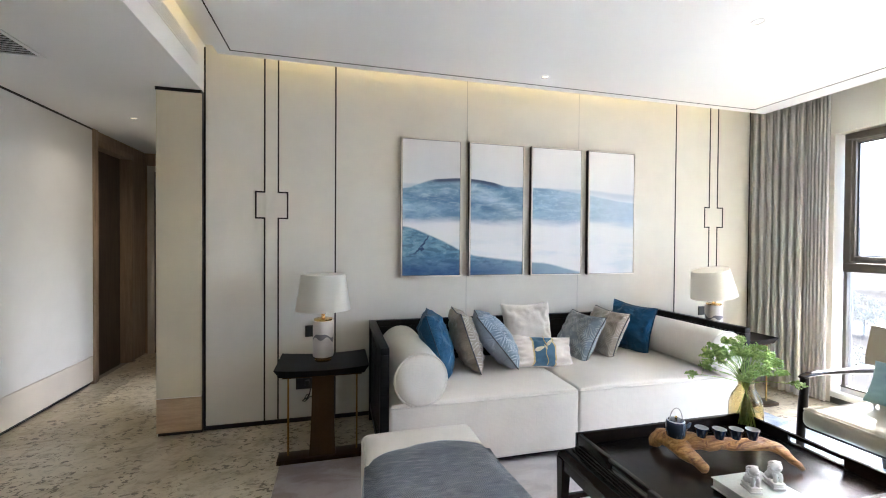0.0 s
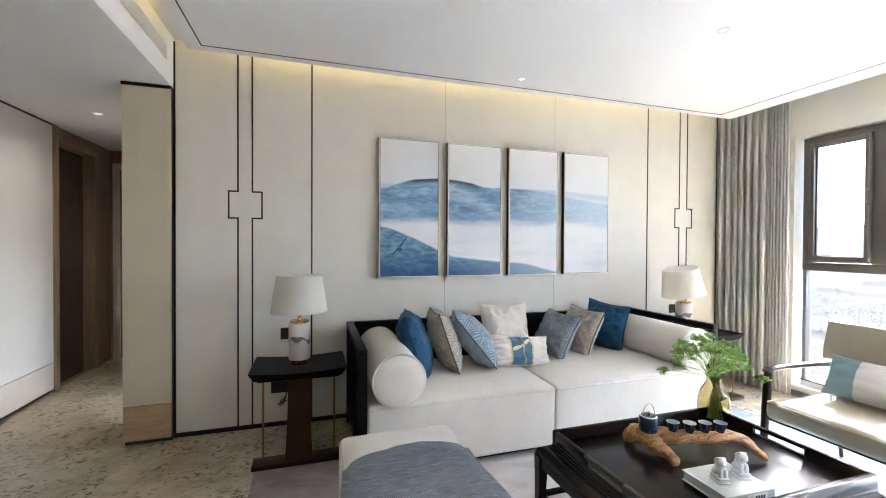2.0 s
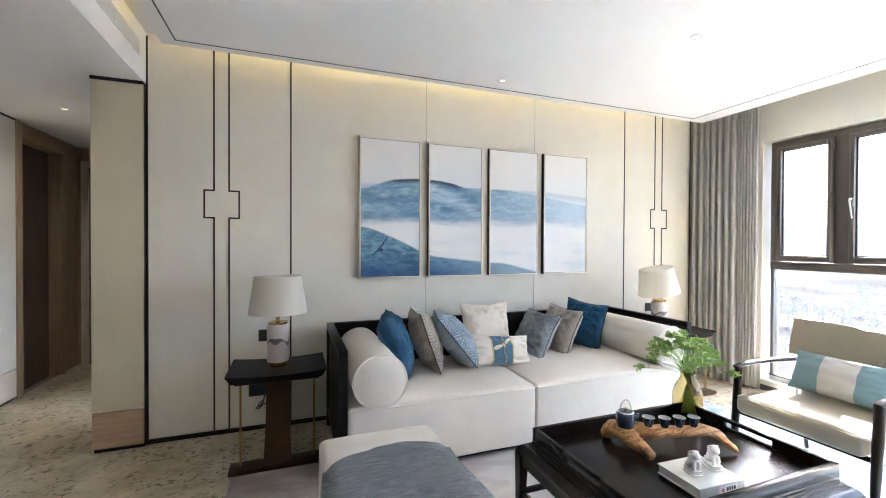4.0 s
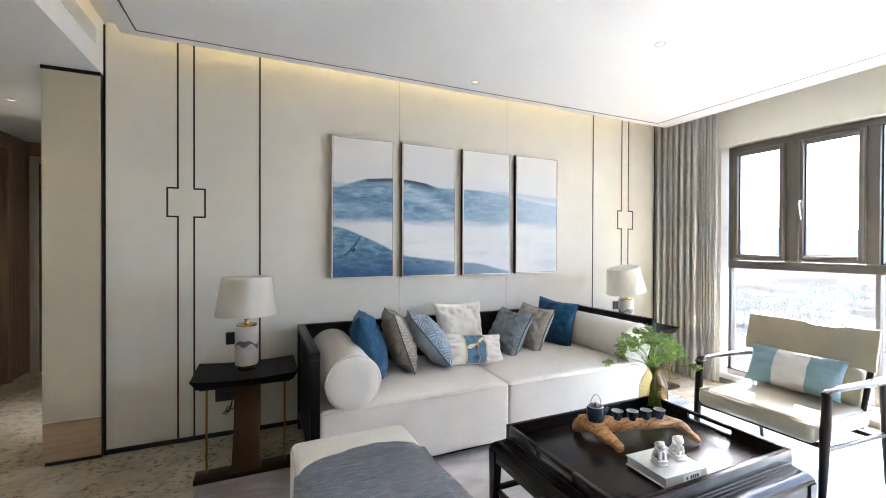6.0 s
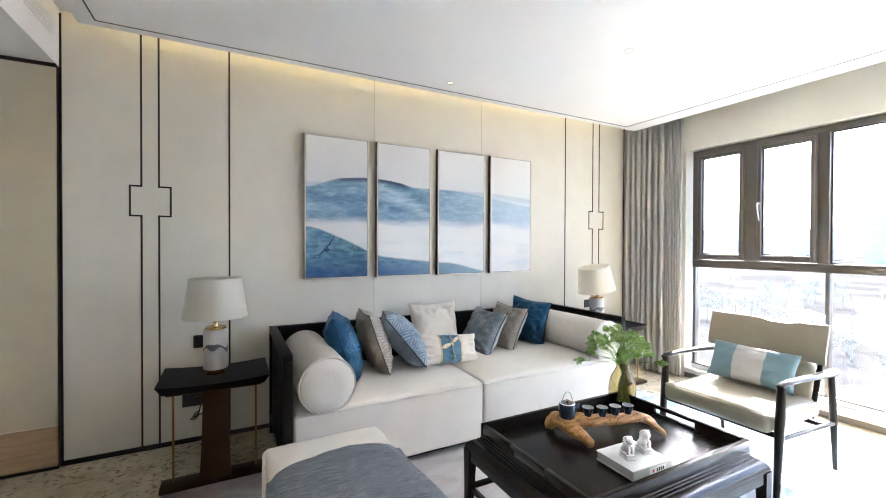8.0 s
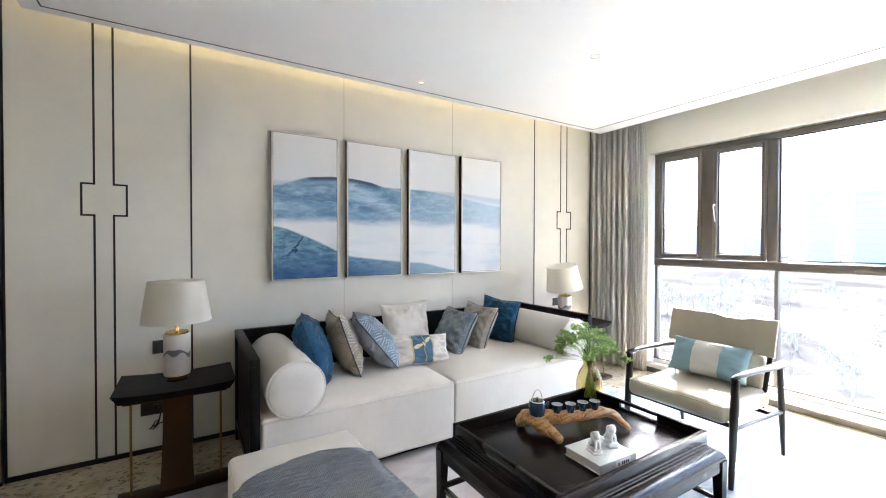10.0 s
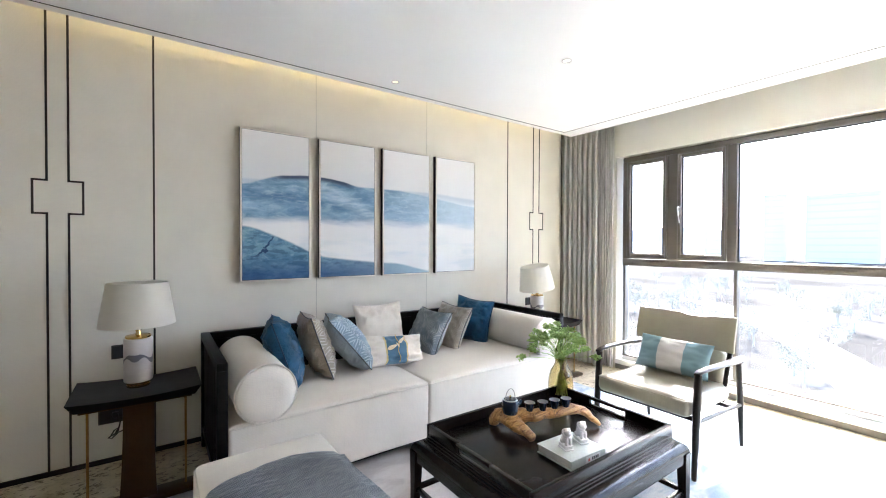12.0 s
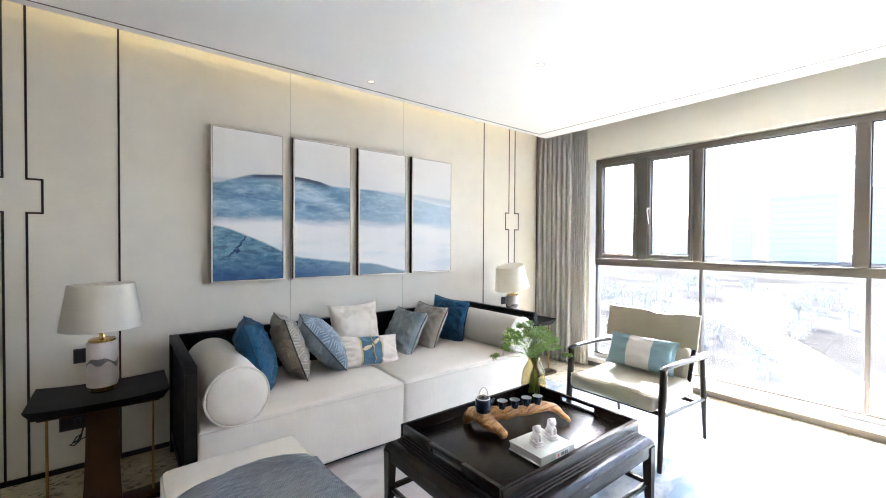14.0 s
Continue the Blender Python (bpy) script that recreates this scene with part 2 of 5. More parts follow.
M = {
    "panel": cloth("wall_cloth_panel", (0.70, 0.665, 0.58), 900, 0.02, 0.05, 0.85, 0.0),
    "hall_skirting": cloth("hall_beige_skirting", (0.56, 0.50, 0.41), 900, 0.02, 0.05, 0.8, 0.0),
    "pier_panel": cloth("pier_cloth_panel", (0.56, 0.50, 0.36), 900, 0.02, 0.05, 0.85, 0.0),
    "hall_panel": cloth("hall_cloth_panel", (0.60, 0.59, 0.55), 900, 0.02, 0.05, 0.85, 0.0),
    "plaster": surface("white_plaster", (0.80, 0.795, 0.785), 0.75, var=0.012, scale=1.5, grain=0.01, bump=0.04),
    "paint": surface("cream_wall_paint", (0.72, 0.69, 0.60), 0.8, var=0.015, scale=1.5, grain=0.015, bump=0.08),
    "black": surface("black_metal_inlay", (0.018, 0.015, 0.013), 0.45, 0.3, bump=0.02),
    "joint": surface("grey_joint", (0.42, 0.40, 0.36), 0.7),
    "oak": wood("oak_veneer", (0.36, 0.24, 0.14), (0.47, 0.33, 0.20), 0.5, (1, 1, 14), 2.5),
    "oak_v": wood("oak_veneer_upright", (0.26, 0.18, 0.11), (0.36, 0.26, 0.165), 0.5, (14, 14, 1), 2.5),
    "dark_oak": wood("dark_door_veneer", (0.07, 0.05, 0.035), (0.11, 0.08, 0.055), 0.5, (14, 14, 1), 2.5),
    "stone": stone_material("flecked_stone", (0.60, 0.525, 0.385), (0.38, 0.31, 0.19), (0.085, 0.06, 0.03)),
    "grout": surface("grout", (0.30, 0.27, 0.22), 0.8),
    "rug": rug_material("clouded_rug"),
    "espresso": wood("espresso_lacquer_wood", (0.012, 0.0085, 0.0075), (0.015, 0.010, 0.008), 0.24, (1, 10, 10), 4.0, 0.0, 0.0, 0.2),
    "ebony": wood("black_stained_wood", (0.005, 0.0045, 0.0045), (0.010, 0.0085, 0.008), 0.45, (1, 10, 10), 5.0, 0.0, 0.06, 0.12),
    "sofa": cloth("cream_linen", (0.71, 0.66, 0.58), 850, 0.03, 0.08, 0.92, 0.1, 0.05),
    "sofa_trim": cloth("cream_piping", (0.69, 0.645, 0.57), 850),
    "leather": surface("beige_leather", (0.40, 0.36, 0.265), 0.33, var=0.05, scale=6, grain=0.04, gscale=260, bump=0.12, depth=0.0006),
    "bronze_rod": surface("bright_bronze", (0.30, 0.18, 0.06), 0.3, 0.9, bump=0.01),
    "ring": surface("satin_trim_ring", (0.55, 0.54, 0.52), 0.4, 0.3, bump=0.01),
    "bronze": surface("antique_bronze", (0.060, 0.033, 0.010), 0.40, 0.8, var=0.15, scale=6, grain=0.05, bump=0.03),
    "brass": surface("polished_brass", (0.75, 0.52, 0.20), 0.2, 1.0, bump=0.01),
    "shade": surface("white_lamp_shade", (0.87, 0.85, 0.79), 0.85, var=0.015, grain=0.02, gscale=400, bump=0.05),
    "alu": surface("bronze_aluminium", (0.125, 0.110, 0.094), 0.42, 0.35, var=0.05, grain=0.02, bump=0.02),
    "alu_dark": surface("grey_aluminium", (0.17, 0.16, 0.15), 0.42, 0.35, var=0.05, grain=0.02, bump=0.02),
    "drape": cloth("grey_drape", (0.83, 0.82, 0.765), 800, 0.04, 0.1, 0.85, 0.2),
    "sheer": cloth("pale_sheer", (0.80, 0.79, 0.76), 900, 0.02, 0.06, 0.9, 0.1),
    "gasket": surface("black_rubber_gasket", (0.02, 0.022, 0.028), 0.6, bump=0.02),
    "pane": glass("window_glass", (1, 1, 1)),
    "led": glow("warm_led", (1.0, 0.74, 0.28), 0.72),
    "lamp_lens": glow("downlight_lens", (1.0, 0.86, 0.62), 0.12),
    "white": surface("white_enamel", (0.82, 0.82, 0.81), 0.4, var=0.01, bump=0.01),
    "socket": surface("dark_socket_plate", (0.05, 0.045, 0.04), 0.35, 0.4),
    "cable": surface("black_cable", (0.01, 0.01, 0.01), 0.5),
    "painting": painting_material("misty_hills_oil_paint"),
    "frame": surface("champagne_frame", (0.72, 0.67, 0.58), 0.35, 0.5, bump=0.02),
    "dark_side": surface("dark_bronze_side", (0.03, 0.024, 0.018), 0.4, 0.4),
}


let_through(M["drape"], (0.76, 0.74, 0.69), 0.22)
let_through(M["sheer"], (0.85, 0.84, 0.80), 0.5)
let_through(M["shade"], (0.90, 0.87, 0.78), 0.45)


# ---- mesh helpers ----
def box(bm, x0, x1, y0, y1, z0, z1, bev=0.0, seg=2):
    vs = [bm.verts.new(p) for p in ((x0, y0, z0), (x1, y0, z0), (x1, y1, z0), (x0, y1, z0), (x0, y0, z1), (x1, y0, z1), (x1, y1, z1), (x0, y1, z1))]
    fs = [bm.faces.new([vs[i] for i in q]) for q in ((3, 2, 1, 0), (4, 5, 6, 7), (0, 1, 5, 4), (1, 2, 6, 5), (2, 3, 7, 6), (3, 0, 4, 7))]
    if bev:
        es = list({e for f in fs for e in f.edges})
        bmesh.ops.bevel(bm, geom=es, offset=bev, segments=seg, profile=0.5, affect="EDGES")
    return bm


def boxes(*dims, bev=0.0, seg=2):
    bm = bmesh.new()
    for d in dims:
        box(bm, *d, bev=bev, seg=seg)
    return bm


def lathe(profile, n=32, at=(0, 0, 0), bm=None):
    bm = bm or bmesh.new()
    rings = []
    for r, z in profile:
        if r < 1e-6:
            rings.append([bm.verts.new((at[0], at[1], at[2] + z))])
        else:
            rings.append([bm.verts.new((at[0] + r * math.cos(2 * math.pi * i / n), at[1] + r * math.sin(2 * math.pi * i / n), at[2] + z)) for i in range(n)])
    for a, b in zip(rings, rings[1:]):
        for i in range(n):
            j = (i + 1) % n
            q = [a[i % len(a)], a[j % len(a)], b[j % len(b)], b[i % len(b)]]
            q = list(dict.fromkeys(q))
            if len(q) > 2:
                bm.faces.new(q)
    return bm


def tube(pts, radii, n=10, bm=None, closed=False, squash=1.0):
    """A round bar along points, with a radius at each, capped unless closed."""
    bm = bm or bmesh.new()
    pts = [Vector(p) for p in pts]
    if not isinstance(radii, (list, tuple)):
        radii = [radii] * len(pts)
    rings, up = [], None
    for i, p in enumerate(pts):
        if closed:
            d = (pts[(i + 1) % len(pts)] - pts[i - 1]).normalized()
        else:
            d = (pts[min(i + 1, len(pts) - 1)] - pts[max(i - 1, 0)]).normalized()
        if up is None:
            up = Vector((0, 0, 1)) if abs(d.z) < 0.9 else Vector((1, 0, 0))
        side = d.cross(up).normalized()
        up = side.cross(d).normalized()
        rings.append([bm.verts.new(p + radii[i] * (math.cos(a) * side + squash * math.sin(a) * up)) for a in (2 * math.pi * k / n for k in range(n))])
    pairs = list(zip(rings, rings[1:])) + ([(rings[-1], rings[0])] if closed else [])
    for a, b in pairs:
        for k in range(n):
            bm.faces.new((a[k], a[(k + 1) % n], b[(k + 1) % n], b[k]))
    if not closed:
        bm.faces.new(rings[0][::-1])
        bm.faces.new(rings[-1])
    return bm


def loft(sections, close_ends=True, bm=None):
    """A skin over sections of the same number of points."""
    bm = bm or bmesh.new()
    rings = [[bm.verts.new(p) for p in s] for s in sections]
    n = len(rings[0])
    for a, b in zip(rings, rings[1:]):
        for k in range(n):
            bm.faces.new((a[k], a[(k + 1) % n], b[(k + 1) % n], b[k]))
    if close_ends:
        bm.faces.new(rings[0][::-1])
        bm.faces.new(rings[-1])
    return bm


def finish(name, bm, material, angle=40):
    bmesh.ops.recalc_face_normals(bm, faces=bm.faces)
    me = bpy.data.meshes.new(name)
    bm.to_mesh(me)
    bm.free()
    me.materials.append(material)
    me.shade_smooth()
    me.set_sharp_from_angle(angle=radians(angle))
    return me


def part(name, bm, material, parent, label="", angle=40):
    ob = new(name, finish(name, bm, material, angle))
    ob.parent = parent
    if label:
        tagged(ob, label)
    return ob


def thing(name, at, label, category, group="", kind="", rz=0.0):
    ob = new(name)
    ob.empty_display_size = 0.1
    ob.matrix_basis = at if isinstance(at, Matrix) else pose(*at, 0, 0, rz)
    return tagged(ob, label, category, group, kind)


def structure(name, bm, material, label, category):
    return tagged(new(name, finish(name, bm, material)), label, category, kind="structure")


# ---- the room's shell ----
XE, XW, YS, TRAY, TOP, LOW = 5.05, -1.31, -7.6, 2.60, 2.74, 2.40
structure("floor", boxes((XW - 0.4, XE + 0.35, YS - 0.2, 3.0, -0.12, -0.012)), M["grout"], "stone floor screed under large flecked tiles", "floor")
wall_n = structure("wall_north", boxes((0.0, XE + 0.25, 0.024, 0.20, 0.0, TOP)), M["black"], "sofa wall clad in cream fabric panels with black inlay lines", "wall")
for a, b in ((0.006, 0.8995), (0.9005, 1.949), (1.951, 2.989), (2.991, 4.0355), (4.0365, 4.93)):
    part("panel", boxes((a, b, 0.0, 0.024, 0.03, TOP), bev=0.0015, seg=1), M["panel"], wall_n)
part("panel", boxes((4.94, XE, 0.0, 0.024, 0.03, TOP)), M["paint"], wall_n)
for x in (1.95, 2.99):
    part("joint", boxes((x - 0.002, x + 0.002, -0.0012, 0.0, 0.03, 2.72)), M["joint"], wall_n, "thin grey panel joint")


def inlay(x0, x1, z0, z1):
    part("inlay", boxes((x0, x1, -0.003, 0.0, z0, z1)), M["black"], wall_n, "black inlay line")


LW = 0.0055
for x in (0.0055, 0.9, 4.036, 4.935):
    inlay(x - LW, x + LW, 0.03, 2.72)
for xa, xb, sa, sb in ((0.398, 0.492, 0.338, 0.556), (4.438, 4.536, 4.384, 4.602)):
    for x in (xa, xb):
        inlay(x - LW, x + LW, 0.03, 1.524 + LW)
        inlay(x - LW, x + LW, 1.715 - LW, 2.72)
    for x in (sa, sb):
        inlay(x - LW, x + LW, 1.524 - LW, 1.715 + LW)
    for z in (1.524, 1.715):
        inlay(sa + LW, xa - LW, z - LW, z + LW)
        inlay(xb + LW, sb - LW, z - LW, z + LW)
structure("baseboard_north", boxes((0.0, XE, -0.006, 0.03, 0.0, 0.03)), M["black"], "black recessed skirting strip under the sofa wall", "skirting")

# pier between the hall and the living room
PY = -0.045
pier = structure("wall_pier", boxes((-0.278, -0.004, PY + 0.016, 0.30, 0.0, LOW)), M["black"], "fabric clad pier with an oak skirting board", "wall")
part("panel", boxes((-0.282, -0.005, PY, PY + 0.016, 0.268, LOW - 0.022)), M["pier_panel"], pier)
part("skirting", boxes((-0.282, -0.005, PY, PY + 0.016, 0.026, 0.258)), M["oak"], pier, "oak skirting board")
part("trim", boxes((-0.282, -0.005, PY - 0.002, PY + 0.016, 0.262, 0.268)), M["frame"], pier, "thin pale metal trim")
part("panel", boxes((-0.284, -0.278, PY + 0.016, 0.30, 0.0, LOW - 0.022)), M["hall_panel"], pier)

# the room behind the sofa wall, open to the hall and lit by its own window
structure("wall_back_room", boxes((-0.296, -0.20, 0.30, 0.50, 0, LOW), (-0.296, -0.20, 0.50, 1.30, 2.10, LOW), (-0.296, -0.20, 1.30, 2.4, 0, LOW), (-0.2, 3.7, 2.4, 2.55, 0, LOW), (3.6, 3.7, 0.20, 2.4, 0, 0.8), (3.6, 3.7, 0.20, 2.4, 2.1, LOW)), M["plaster"], "white walls of the room behind the sofa wall", "wall")
structure("ceiling_back_room", boxes((0.0, 3.7, 0.2, 2.55, LOW, LOW + 0.1)), M["plaster"], "white ceiling of the room behind the sofa wall", "ceiling")

# hall: west wall, doorway and end wall
wall_w = structure("wall_west", boxes((XW - 0.2, XW - 0.02, YS, 1.30, 0.0, TOP)), M["black"], "pale panelled hall wall with a flush skirting board", "wall")
for y0, y1 in ((-7.6, -3.6), (-3.598, -1.2), (-1.198, 1.30)):
    part("panel", boxes((XW - 0.02, XW, y0, y1, 0.268, LOW - 0.016)), M["hall_panel"], wall_w)
    part("skirting", boxes((XW - 0.02, XW, y0, y1, 0.03, 0.262)), M["hall_skirting"], wall_w, "pale beige skirting board")
wall_h = structure("wall_hall", boxes((XW - 0.2, XW - 0.01, 1.30, 1.42, 0, LOW), (XW - 0.2, XW - 0.01, 1.42, 2.02, 2.25, LOW), (XW - 0.2, XW - 0.01, 2.02, 2.4, 0, LOW)), M["oak_v"], "dark oak clad hall wall with a doorway", "wall")
part("jamb", boxes((XW - 0.01, XW + 0.012, 1.30, 1.375, 0, LOW), bev=0.003), M["oak_v"], wall_h, "pale oak corner jamb")
part("architrave", boxes((XW - 0.01, XW + 0.012, 2.02, 2.08, 0, 2.25), (XW - 0.01, XW + 0.012, 1.375, 2.08, 2.25, 2.31), bev=0.002), M["oak_v"], wall_h)
door = structure("door_1", boxes((XW - 0.14, XW - 0.10, 1.42, 2.02, -0.012, 2.25)), M["dark_oak"], "dark veneered door shut in its frame", "door")
wall_e = structure("wall_hall_end", boxes((XW - 0.2, -0.2, 2.4, 2.55, 0, LOW)), M["oak_v"], "oak clad wall at the end of the hall", "wall")
part("doorway", boxes((-1.215, -0.36, 2.385, 2.4, 0.0, 2.18)), M["dark_oak"], wall_e, "dark shut door")
part("architrave", boxes((-1.285, -1.215, 2.37, 2.4, 0.0, 2.18), (-1.285, -0.33, 2.37, 2.4, 2.18, 2.25), bev=0.003), M["frame"], wall_e, "pale champagne architrave")

# east wall with the window opening, south wall
WY0, WY1, WZ1 = -0.66, -5.0, 2.31
wall_east = structure("wall_east", boxes((XE, XE + 0.25, WY0, 0.024, 0, TOP), (XE, XE + 0.25, WY1, WY0, WZ1, TOP), (XE, XE + 0.25, YS - 0.2, WY1, 0, TOP)), M["paint"], "cream painted window wall", "wall")
part("sill", boxes((XE - 0.012, XE + 0.25, WY1, WY0, 0.052, 0.10), bev=0.004), M["white"], wall_east, "low white window sill")
part("skirting", boxes((XE - 0.004, XE + 0.2, WY1, WY0, 0.0, 0.05)), M["alu_dark"], wall_east, "dark strip under the sill")
# never in view: closes the room, its darker veneer added to cut bounced light
structure("wall_south", boxes((XW - 0.2, XE + 0.25, YS - 0.2, YS, 0, TOP)), M["oak_v"], "unseen closing wall, oak veneer added to cut bounce light", "wall")

# ceilings
structure("ceiling", boxes((0.0, XE + 0.25, YS - 0.2, 0.024, TOP, TOP + 0.1)), M["plaster"], "white upper ceiling above the cove", "ceiling")
structure("ceiling_tray", boxes((0.14, 4.85, YS, -0.205, TRAY, TRAY + 0.035), (0.32, 4.60, YS, -0.40, TRAY + 0.035, TOP)), M["plaster"], "white dropped ceiling panel with a lit cove", "ceiling")
g = 0.004
structure("trim_ceiling", boxes((0.233 - g, 4.63 + g, -0.28 - g, -0.28 + g, TRAY - 0.002, TRAY + 0.01), (0.233 - g, 0.233 + g, YS, -0.28 - g, TRAY - 0.002, TRAY + 0.01), (4.63 - g, 4.63 + g, YS, -0.28 - g, TRAY - 0.002, TRAY + 0.01)), M["black"], "thin dark groove along the ceiling panel", "trim")
structure("ceiling_hall", boxes((XW - 0.2, 0.0, YS, 0.03, LOW, TOP + 0.1), (XW - 0.2, 0.0, 0.03, 2.55, LOW, LOW + 0.1)), M["plaster"], "white lower hall ceiling", "ceiling")
structure("trim_hall", boxes((XW - 0.02, XW + 0.004, YS, 1.30, LOW - 0.016, LOW), (-0.286, -0.003, -0.049, 0.03, LOW - 0.022, LOW)), M["black"], "black shadow line under the hall ceiling", "trim")
strip = thing("cove_light", (0, 0, 0), "warm light strip hidden on the ceiling panel's edge", "light strip", kind="structure")
part("light_strip", boxes((0.30, 4.60, -0.385, -0.375, TRAY + 0.04, TRAY + 0.055)), M["led"], strip)
part("light_strip", boxes((0.30, 0.31, -7.4, -0.40, TRAY + 0.04, TRAY + 0.055)), M["led"], strip)

# window
def ring_yz(x0, x1, y0, y1, z0, z1, w):
    """A flat rectangular ring that stands across the x axis."""
    return boxes((x0, x1, y0, y1, z0, z0 + w), (x0, x1, y0, y1, z1 - w, z1), (x0, x1, y0, y0 + w, z0 + w, z1 - w), (x0, x1, y1 - w, y1, z0 + w, z1 - w))


win = thing("window_1", (5.10, 0, 0), "wide window with bronze aluminium frames above clear low panes", "window", kind="structure")
UF = ((-0.70, -4.98, 2.25, 2.30), (-0.70, -4.98, 1.13, 1.203), (-0.70, -0.755, 1.203, 2.25), (-1.175, -1.275, 1.203, 2.25), (-1.70, -1.775, 1.203, 2.25), (-2.764, -2.844, 1.203, 2.25), (-3.83, -3.91, 1.203, 2.25), (-4.90, -4.98, 1.203, 2.25))
for y0, y1, z0, z1 in UF:
    part("window_frame", boxes((0.0, 0.09, y1, y0, z0, z1), bev=0.004), M["alu"], win)
for y0, y1 in ((-0.755, -1.175), (-1.275, -1.70)):
    s = boxes((-0.022, 0.05, y1 - 0.003, y1 + 0.038, 1.206, 2.247), (-0.022, 0.05, y0 - 0.038, y0 + 0.003, 1.206, 2.247), (-0.022, 0.05, y1 + 0.038, y0 - 0.038, 1.206, 1.262), (-0.022, 0.05, y1 + 0.038, y0 - 0.038, 2.207, 2.247), bev=0.004)
    sash = part("sash", s, M["alu"], win, "bronze aluminium opening sash")
    part("pane", boxes((0.012, 0.018, y1 + 0.038, y0 - 0.038, 1.262, 2.207)), M["pane"], sash).visible_shadow = False
    part("gasket", ring_yz(0.004, 0.011, y1 + 0.038, y0 - 0.038, 1.262, 2.207, 0.009), M["gasket"], sash, "dark rubber gasket")
    part("glazing_bead", ring_yz(-0.026, -0.022, y1 + 0.006, y0 - 0.006, 1.218, 2.238, 0.007), M["alu_dark"], sash, "thin sash bead")
hy = -1.19
part("handle", boxes((-0.05, -0.022, hy, hy + 0.028, 1.66, 1.75), (-0.065, -0.048, hy + 0.004, hy + 0.024, 1.69, 1.79), bev=0.004), M["alu"], win, "bronze window handle")
lever = part("handle", boxes((-0.034, -0.022, -1.312, -1.290, 1.655, 1.735), bev=0.003), M["alu_dark"], win, "window handle with a slim pale lever")
part("lever", tube([(-0.030, -1.301, 1.72), (-0.052, -1.301, 1.722), (-0.060, -1.301, 1.705), (-0.064, -1.312, 1.63), (-0.066, -1.322, 1.565)], [0.007, 0.007, 0.0065, 0.0055, 0.0045], 10), M["white"], lever, "slim pale lever")
for y0, y1 in ((-1.775, -2.764), (-2.844, -3.83), (-3.91, -4.90)):
    pane = part("pane", boxes((0.04, 0.046, y1, y0, 1.203, 2.25)), M["pane"], win)
    pane.visible_shadow = False
    part("gasket", ring_yz(0.030, 0.039, y1, y0, 1.203, 2.25, 0.009), M["gasket"], pane, "dark rubber gasket")
for y in (-0.72, -1.77, -2.845, -3.90, -4.95):
    part("mullion", boxes((0.0, 0.07, y - 0.014, y + 0.014, 0.15, 1.13), bev=0.003), M["alu_dark"], win)
part("bottom_rail", boxes((0.0, 0.08, -4.98, -0.70, 0.10, 0.145), bev=0.003), M["white"], win, "white bottom rail")
part("gasket", boxes((-0.006, 0.04, -4.98, -0.70, 0.145, 0.160)), M["alu_dark"], win)
for y0, y1 in ((-0.736, -1.754), (-1.786, -2.829), (-2.861, -3.884), (-3.916, -4.934)):
    part("pane", boxes((0.03, 0.036, y1, y0, 0.152, 1.13)), M["pane"], win).visible_shadow = False

# stone floor tiles
tile_mesh = {}
fl = bpy.data.objects["floor"]
xs = [XW - 0.02] + [-1.02 + 0.8 * i for i in range(8)] + [XE + 0.05]
ys = [YS] + [-6.42 + 0.8 * i for i in range(11)] + [2.4]
for xa, xb in zip(xs, xs[1:]):
    for ya, yb in zip(ys, ys[1:]):
        if xb - xa < 0.05 or yb - ya < 0.05:
            continue
        key = (round(xb - xa, 3), round(yb - ya, 3))
        if key not in tile_mesh:
            tile_mesh[key] = finish("tile", boxes((0.0008, key[0] - 0.0008, 0.0008, key[1] - 0.0008, -0.012, 0.0), bev=0.0006, seg=1), M["stone"])
        ob = new("tile", tile_mesh[key])
        ob.location = (xa, ya, 0)
        ob.parent = fl


# ---- large furniture ----
def graded(a, b, r, n):
    """Places along an edge, close together near its ends."""
    ends = [r * k for k in (0.0, 0.12, 0.32, 0.6, 1.0)]
    mid = [r + (b - a - 2 * r) * i / n for i in range(1, n)]
    return [a + e for e in ends] + [a + m for m in mid] + [b - e for e in ends[::-1]]


